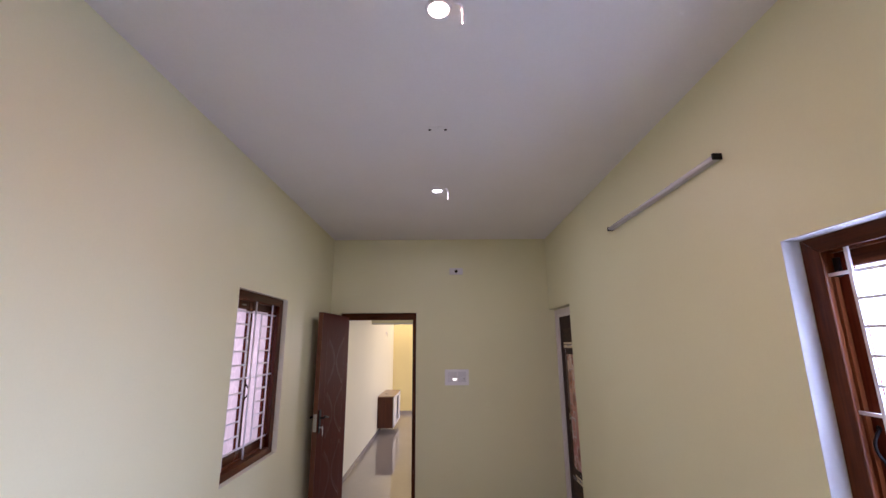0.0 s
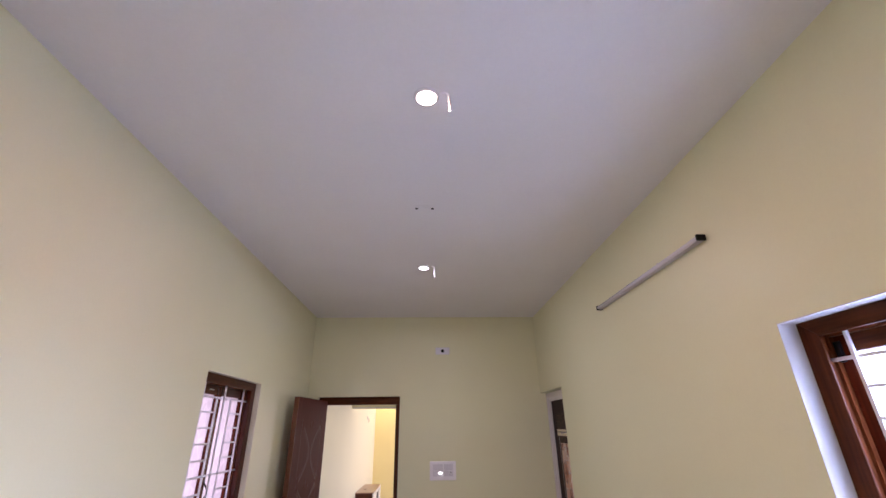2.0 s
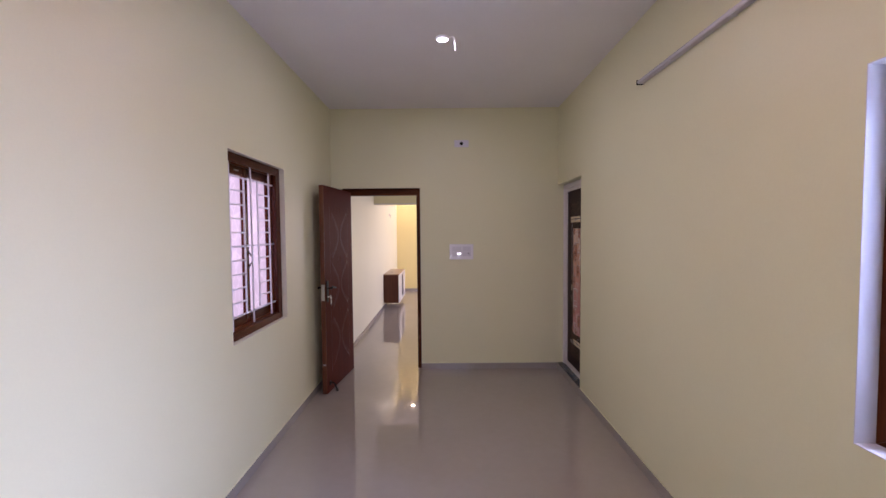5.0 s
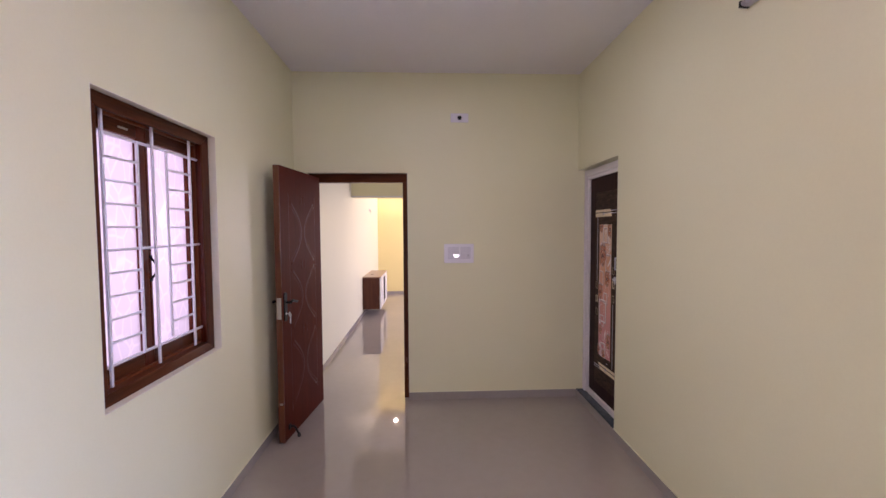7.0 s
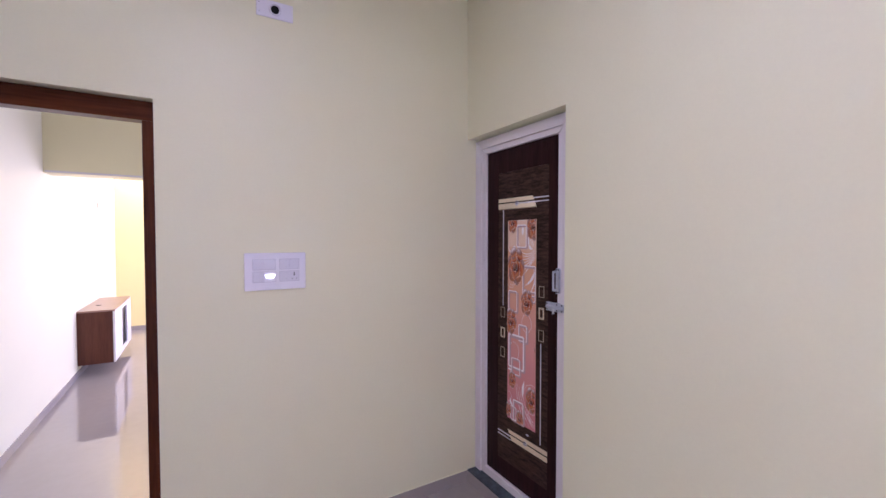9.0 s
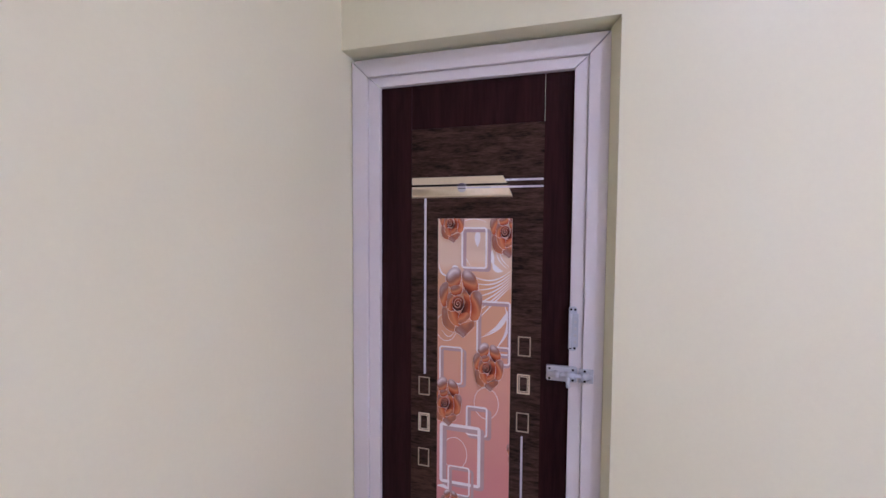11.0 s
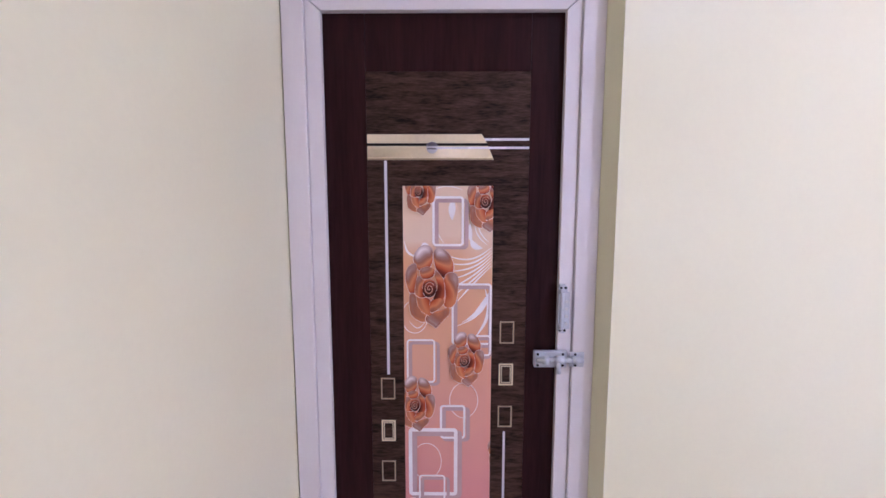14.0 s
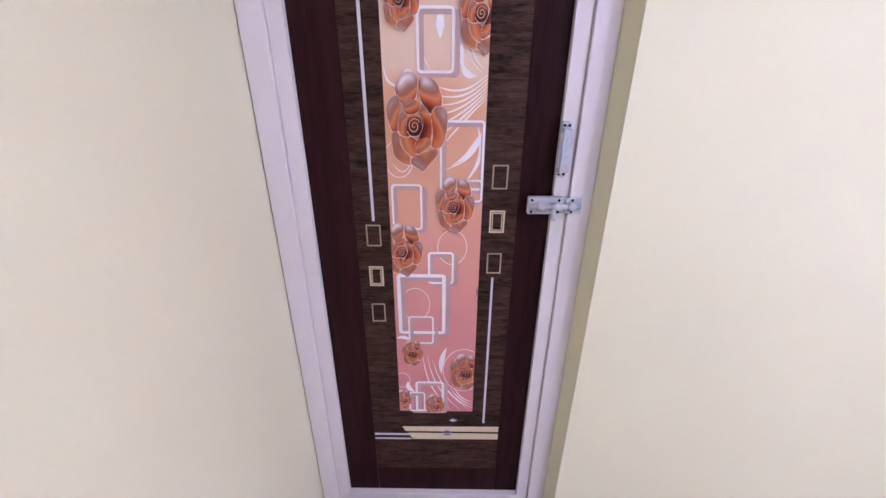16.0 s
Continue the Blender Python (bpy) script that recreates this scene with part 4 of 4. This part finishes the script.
        part("white_frame", ring_plate(bmesh.new(), a, b, c, dd, wd, 0.010, yy - 0.00005, yy), M_PRINTW, sheet)
    lay = iter(range(200))
    ys = y - 0.00075
    for k in range(7):
        swirl(sheet, bow(0.395 + 0.004 * k, 1.475 - 0.022 * k, 0.5165, 1.475 - 0.008 * k + 0.02, -0.022 + 0.004 * k), 0.0022, ys - 0.00004 * next(lay))
    for k in range(4):
        swirl(sheet, bow(0.425 + 0.014 * k, 1.285 + 0.01 * k, 0.5165, 1.385, -0.020 + 0.006 * k), 0.0028, ys - 0.00004 * next(lay))
    for x_, z_, x2_, z2_, sag, w_ in ((0.459, 1.556, 0.463, 1.508, -0.003, 0.0065), (0.461, 1.516, 0.491, 1.492, -0.008, 0.0080), (0.470, 1.556, 0.504, 1.500, -0.008, 0.0016), (0.478, 1.556, 0.509, 1.506, -0.006, 0.0016),
                                      (0.300, 1.300, 0.345, 1.300, -0.020, 0.0012), (0.362, 1.640, 0.440, 1.640, 0.010, 0.0016), (0.4995, 1.385, 0.474, 1.255, 0.020, 0.0045)):
        swirl(sheet, bow(x_, z_, x2_, z2_, sag), w_, ys - 0.00004 * next(lay))
    swirl(sheet, bow(0.413, 1.565, 0.416, 1.62, 0.002), 0.009, ys - 0.00004 * next(lay))
    swirl(sheet, bow(0.372, 1.625, 0.395, 1.50, -0.018), 0.0018, ys - 0.00004 * next(lay))
    swirl(sheet, bow(0.290, 1.51, 0.335, 1.47, -0.016), 0.003, ys - 0.00004 * next(lay))
    swirl(sheet, bow(0.335, 1.49, 0.352, 1.50, 0.006), 0.006, ys - 0.00004 * next(lay))
    for k in range(3):
        swirl(sheet, bow(0.362 + 0.014 * k, 0.735 - 0.01 * k, 0.45 + 0.03 * k, 0.508, -0.022), 0.0018, ys - 0.00004 * next(lay))
        swirl(sheet, bow(0.435 + 0.012 * k, 0.60, 0.5165, 0.52 + 0.012 * k, -0.01), 0.0020, ys - 0.00004 * next(lay))
    swirl(sheet, bow(0.418, 0.66, 0.432, 0.755, 0.006), 0.008, ys - 0.00004 * next(lay))
    swirl(sheet, bow(0.288, 0.79, 0.330, 0.782, 0.006), 0.006, ys - 0.00004 * next(lay))
    swirl(sheet, bow(0.315, 0.625, 0.335, 0.585, -0.008), 0.008, ys - 0.00004 * next(lay))
    for cx, cz, r in ((0.445, 1.08, 0.038), (0.345, 0.905, 0.040), (0.485, 0.67, 0.062), (0.30, 0.63, 0.022), (0.315, 1.31, 0.034)):
        bm = bmesh.new()
        pts = [(cx + r * math.cos(q * math.pi / 16), ys, cz + r * 1.3 * math.sin(q * math.pi / 16)) for q in range(33)]
        tube(bm, pts, 0.0010, 5, flat=0.2)
        for co, no in (((x0 + 0.001, 0, 0), (-1, 0, 0)), ((x1 - 0.001, 0, 0), (1, 0, 0))):
            bmesh.ops.bisect_plane(bm, geom=bm.verts[:] + bm.edges[:] + bm.faces[:], plane_co=co, plane_no=no, clear_outer=True)
        part("thin_circle", bm, M_PRINTW, sheet)
    for rx, rz, rs in ((0.354, 1.387, 0.070), (0.446, 1.193, 0.048), (0.314, 1.069, 0.050), (0.330, 0.735, 0.032), (0.486, 0.664, 0.046), (0.298, 0.553, 0.026),
                       (0.395, 0.529, 0.031), (0.328, 1.636, 0.040), (0.497, 1.611, 0.052), (0.542, 0.935, 0.036)):
        rose(sheet, rx, rz, rs, x0 + 0.0004, x1 - 0.0004, z0 + 0.0004, z1 - 0.0004, y - 0.0042)
    # sliding bolt across leaf and jamb
    f = y0 - 0.001
    bolt = bmesh.new()
    box(bolt, 0.624, 0.708, f - 0.004, f + 0.012, 1.186, 1.229, bevel=0.003)
    bl = part("sliding_bolt", bolt, M_ALU, d, "grey metal sliding bolt, shot")
    part("bolt_keep", boxed(0.713, 0.752, f - 0.004, f, 1.188, 1.228, bevel=0.002), M_ALU, bl)
    rod = bmesh.new()
    tube(rod, [(0.630, f - 0.009, 1.208), (0.748, f - 0.009, 1.208)], 0.0062, 14)
    for a, b in ((0.644, 0.660), (0.676, 0.700), (0.720, 0.740)):
        tube(rod, [(a, f - 0.008, 1.208), (b, f - 0.008, 1.208)], 0.0105, 14)
    part("bolt_rod", rod, M_ALU, bl, smooth=True)
    part("bolt_knob", tube(bmesh.new(), [(0.683, f - 0.012, 1.206), (0.684, f - 0.016, 1.188), (0.685, f - 0.016, 1.176)], [0.006, 0.0055, 0.006], 12), M_ALU, bl, smooth=True)
    for sx in (0.633, 0.697, 0.729):
        for sz in (1.193, 1.222):
            part("screw", disc(bmesh.new(), (sx, f - 0.0055, sz), 0.0033, 0.003, seg=12), M_BLACK, bl)
    # pull handle on the leaf's edge
    hx, ha, hb = 0.697, 1.276, 1.402
    pl = bmesh.new()
    prism(pl, round_rect(hx - 0.014, hx + 0.008, ha, hb, 0.008), f - 0.003 + 0.004, e - 0.0005)
    handle = part("pull_handle", pl, M_ALU, d, "grey metal pull handle with a dotted grip")
    grip = boxed(hx - 0.0145, hx - 0.0055, f - 0.024, f - 0.014, ha + 0.014, hb - 0.014, bevel=0.003, segs=3)
    for z in (ha + 0.012, hb - 0.024):
        box(grip, hx - 0.0135, hx - 0.006, f - 0.016, f + 0.002, z, z + 0.012, bevel=0.002)
    part("grip", grip, M_ALU, handle)
    part("grip_plate", boxed(hx - 0.0045, hx + 0.012, f - 0.009, f + 0.001, ha + 0.014, hb - 0.018, bevel=0.001), M_ALU, handle)
    for k in range(4):
        part("grip_boss", disc(bmesh.new(), (hx + 0.004, f - 0.0110, ha + 0.028 + 0.019 * k), 0.0042, 0.0025, seg=14), M_STEEL, handle)
    for sx in (hx - 0.008, hx + 0.003):
        for sz in (ha + 0.008, hb - 0.008):
            part("screw", disc(bmesh.new(), (sx, f - 0.001, sz), 0.0032, 0.003, seg=12), M_BLACK, handle)


bathroom_door()


# ---- fittings of the room ----
def switch_plate():
    x0, x1, z0, z1 = 1.371, 1.650, 1.300, 1.479
    s = thing("switch_plate", pose(x0, 0, z0), label="white glossy eight-module switch plate on the yellow wall", category="switch")
    w, h = x1 - x0, z1 - z0
    part("cover", boxed(0, w, -0.010, 0.0, 0, h, bevel=0.003), M_PLASTIC, s)
    # two groups of modules in each row, with the white bar of the cover between them
    for x, x2, row, kind_ in ((0.037, 0.0865, 1, "rocker"), (0.0875, 0.137, 1, "rocker"), (0.156, 0.2005, 1, "regulator"), (0.2015, 0.246, 1, "rocker"),
                              (0.037, 0.0865, 0, "rocker"), (0.0875, 0.137, 0, "lamp_module"), (0.156, 0.2005, 0, "regulator"), (0.2015, 0.246, 0, "socket")):
        z = 0.040 + 0.059 * row
        mat = M_PLASTIC if kind_ == "lamp_module" else M_PLASTIC2
        r = part(kind_, boxed(x, x2, -0.0128 if kind_ == "rocker" else -0.0115, -0.0095, z, z + 0.049, bevel=0.0012), mat, s)
        if kind_ == "rocker":
            part("rocker_edge", boxed(x + 0.004, x2 - 0.004, -0.0133, -0.0126, z + 0.002, z + 0.0032), M_PLASTIC3, r)
        elif kind_ == "regulator":
            part("mark", boxed(x + 0.026, x + 0.034, -0.0120, -0.0113, z + 0.040, z + 0.0425), M_PLASTIC3, r)
            part("mark", disc(bmesh.new(), (x + 0.030, -0.0121, z + 0.011), 0.0028, 0.001, seg=12), M_PLASTIC3, r)
        elif kind_ == "socket":
            hole = bmesh.new()
            for dx, dz in ((0.022, 0.038), (0.022, 0.029), (0.012, 0.012), (0.033, 0.012)):
                disc(hole, (x + dx, -0.0122, z + dz), 0.0038 if dz > 0.02 else 0.0022, 0.001, seg=12)
            part("pin_holes", hole, M_BLACK, r)
        else:
            lens = [(x + 0.025 + 0.022 * math.cos(q * math.pi / 12), z + 0.034 - 0.018 * math.sin(q * math.pi / 12)) for q in range(13)]
            part("indicator_lamp", prism(bmesh.new(), lens, -0.0150, -0.0117), M_LED_NIGHT, r, "small lit half-round night lamp")
    for z in (0.038, 0.097):
        for a, b in ((0.035, 0.139), (0.154, 0.248)):
            part("module_frame", ring_plate(bmesh.new(), a, b, z, z + 0.053, 0.0018, 0.002, -0.0108, -0.0098), M_PLASTIC3, s)


switch_plate()
hp = thing("bulb_socket_plate", pose(1.437, 0, 2.600), label="white square wall plate with an empty black bulb socket", category="lamp socket")
part("plate", boxed(0, 0.165, -0.008, 0.0, 0, 0.082, bevel=0.003), M_PLASTIC, hp)
part("socket_ring", ring_plate(bmesh.new(), 0.055, 0.110, 0.013, 0.068, 0.004, 0.0274, -0.016, -0.007), M_PLASTIC, hp)
part("socket_hole", disc(bmesh.new(), (0.0825, -0.011, 0.0405), 0.019, 0.004), M_BLACK, hp, "black empty socket")
for zz in (0.018, 0.060):
    part("screw", disc(bmesh.new(), (0.012, -0.0095, zz), 0.003, 0.003, seg=12), M_STEEL, hp)

tb = thing("tube_light", pose(W, -3.245, 2.600), label="unlit grey white batten tube light high on the yellow wall", category="lamp")
part("housing", boxed(-0.032, 0.0, 0.012, 1.228, -0.006, 0.020, bevel=0.004), M_BATTEN, tb)
tb_t = bmesh.new()
tube(tb_t, [(-0.032, 0.014, 0.007), (-0.032, 1.226, 0.007)], 0.0115, 14)
part("diffuser", tb_t, M_PLASTIC2, tb, smooth=True)
for a, b in ((0.0, 0.013), (1.227, 1.240)):
    part("end_cap", boxed(-0.044, 0.0, a, b, -0.008, 0.022, bevel=0.003), M_BLACK, tb, "dark end cap")
for yy in (0.36, 0.85):
    part("clip", boxed(-0.037, 0.0, yy, yy + 0.014, -0.0073, 0.0213, bevel=0.001), M_PLASTIC2, tb)


def downlight(name, x, y, r, mat, label, wire):
    d = thing(name, pose(x, y, H), label=label, category="lamp")
    rg = bmesh.new()
    n = 36
    prof = ((r + 0.012, 0.0), (r + 0.010, -0.008), (r + 0.002, -0.012), (r, -0.008), (r, -0.001))
    loops = [[rg.verts.new((p * math.cos(2 * math.pi * k / n), p * math.sin(2 * math.pi * k / n), z)) for k in range(n)] for p, z in prof]
    for a, b in zip(loops, loops[1:]):
        for k in range(n):
            rg.faces.new((a[k], a[(k + 1) % n], b[(k + 1) % n], b[k]))
    part("rim", rg, M_PLASTIC, d, smooth=True)
    part("lens", disc(bmesh.new(), (0, 0, -0.009), r, 0.007, axis="z", seg=36), mat, d, "glowing lens")
    if wire:
        w = bmesh.new()
        tube(w, [(0.062, -0.025, -0.003), (0.080, -0.025, -0.006), (0.090, -0.025, -0.018), (0.092, -0.025, -0.05), (0.0925, -0.026, -0.10)], 0.0042, 8)
        part("loose_wire", w, M_PLASTIC, d, "short white wire hanging beside the lamp")


downlight("warm_downlight", 1.340, -3.640, 0.040, M_LED_WARM, "small round lit warm ceiling lamp", True)
downlight("cool_downlight", 1.310, -1.705, 0.038, M_LED_COOL, "small round lit cool white ceiling lamp", True)
downlight("hall_downlight", 0.45, 5.95, 0.036, M_LED_HALL, "small round lit ceiling lamp in the hall", False)

fb = thing("fan_box", pose(1.325, -2.716, H), label="flat white cover plate of the fan point with two black holes", category="ceiling fitting")
part("plate", boxed(-0.060, 0.060, -0.030, 0.030, -0.004, 0.0, bevel=0.0015), M_CEIL, fb)
part("boss", disc(bmesh.new(), (0, 0, -0.0065), 0.018, 0.003, axis="z"), M_CEIL, fb)
for sx in (-0.048, 0.048):
    part("hole", disc(bmesh.new(), (sx, 0, -0.0058), 0.0090, 0.002, axis="z", seg=16), M_BLACK, fb)


# ---- the hall ----
def tv_cabinet():
    x1, y0, y1, z0, z1 = 0.335, 3.80, 5.05, 0.125, 0.730
    c = thing("tv_cabinet", pose(0.02, y0, z0), label="red brown and white floating television cabinet on the hall wall", category="cabinet")
    L, h = y1 - y0, z1 - z0
    t = 0.018
    part("end_panel", boxed(0, x1 - 0.02, 0, t, 0, h - t, bevel=0.001), M_CAB, c, "red brown end panel")
    part("end_panel", boxed(0, x1 - 0.02, L - t, L, 0, h - t, bevel=0.001), M_CAB, c, "red brown end panel")
    top = part("top", boxed(0, x1, 0, L, h - t, h, bevel=0.001), M_CABTOP, c, "light brown top with a cable hole")
    part("cable_hole", disc(bmesh.new(), (0.12, 0.45, h), 0.028, 0.003, axis="z"), M_BLACK, top, "black cable grommet")
    part("bottom", boxed(0, x1 - 0.02, t, L - t, 0, t), M_CAB, c)
    part("back", boxed(0, 0.01, t, L - t, t, h - t), M_CAB, c)
    part("front_rail", boxed(x1 - 0.019, x1, 0, L, 0, 0.05, bevel=0.001), M_CABW, c)
    part("front_rail", boxed(x1 - 0.019, x1, 0, L, h - t - 0.05, h - t, bevel=0.001), M_CABW, c)
    part("door", boxed(x1 - 0.019, x1, 0, L * 0.42, 0.051, h - t - 0.051, bevel=0.001), M_CABW, c, "white door")
    part("door", boxed(x1 - 0.019, x1, L * 0.72, L, 0.051, h - t - 0.051, bevel=0.001), M_CABW, c, "white door")
    part("glass_door", boxed(x1 - 0.030, x1 - 0.022, L * 0.42, L * 0.72, 0.045, h - t - 0.045), M_BLACK, c, "dark open niche front")


tv_cabinet()
wp = thing("wall_point", pose(0.02, 4.83, 1.98), label="small pinkish wiring box on the hall wall", category="wall fitting")
part("box", boxed(0, 0.012, 0, 0.075, 0, 0.075, bevel=0.003), M_PVC, wp)
part("wires", tube(bmesh.new(), [(0.012, 0.037, 0.045), (0.030, 0.039, 0.03), (0.034, 0.040, -0.01), (0.028, 0.042, -0.035)], 0.003), M_LEAF, wp, "red brown loose wire")
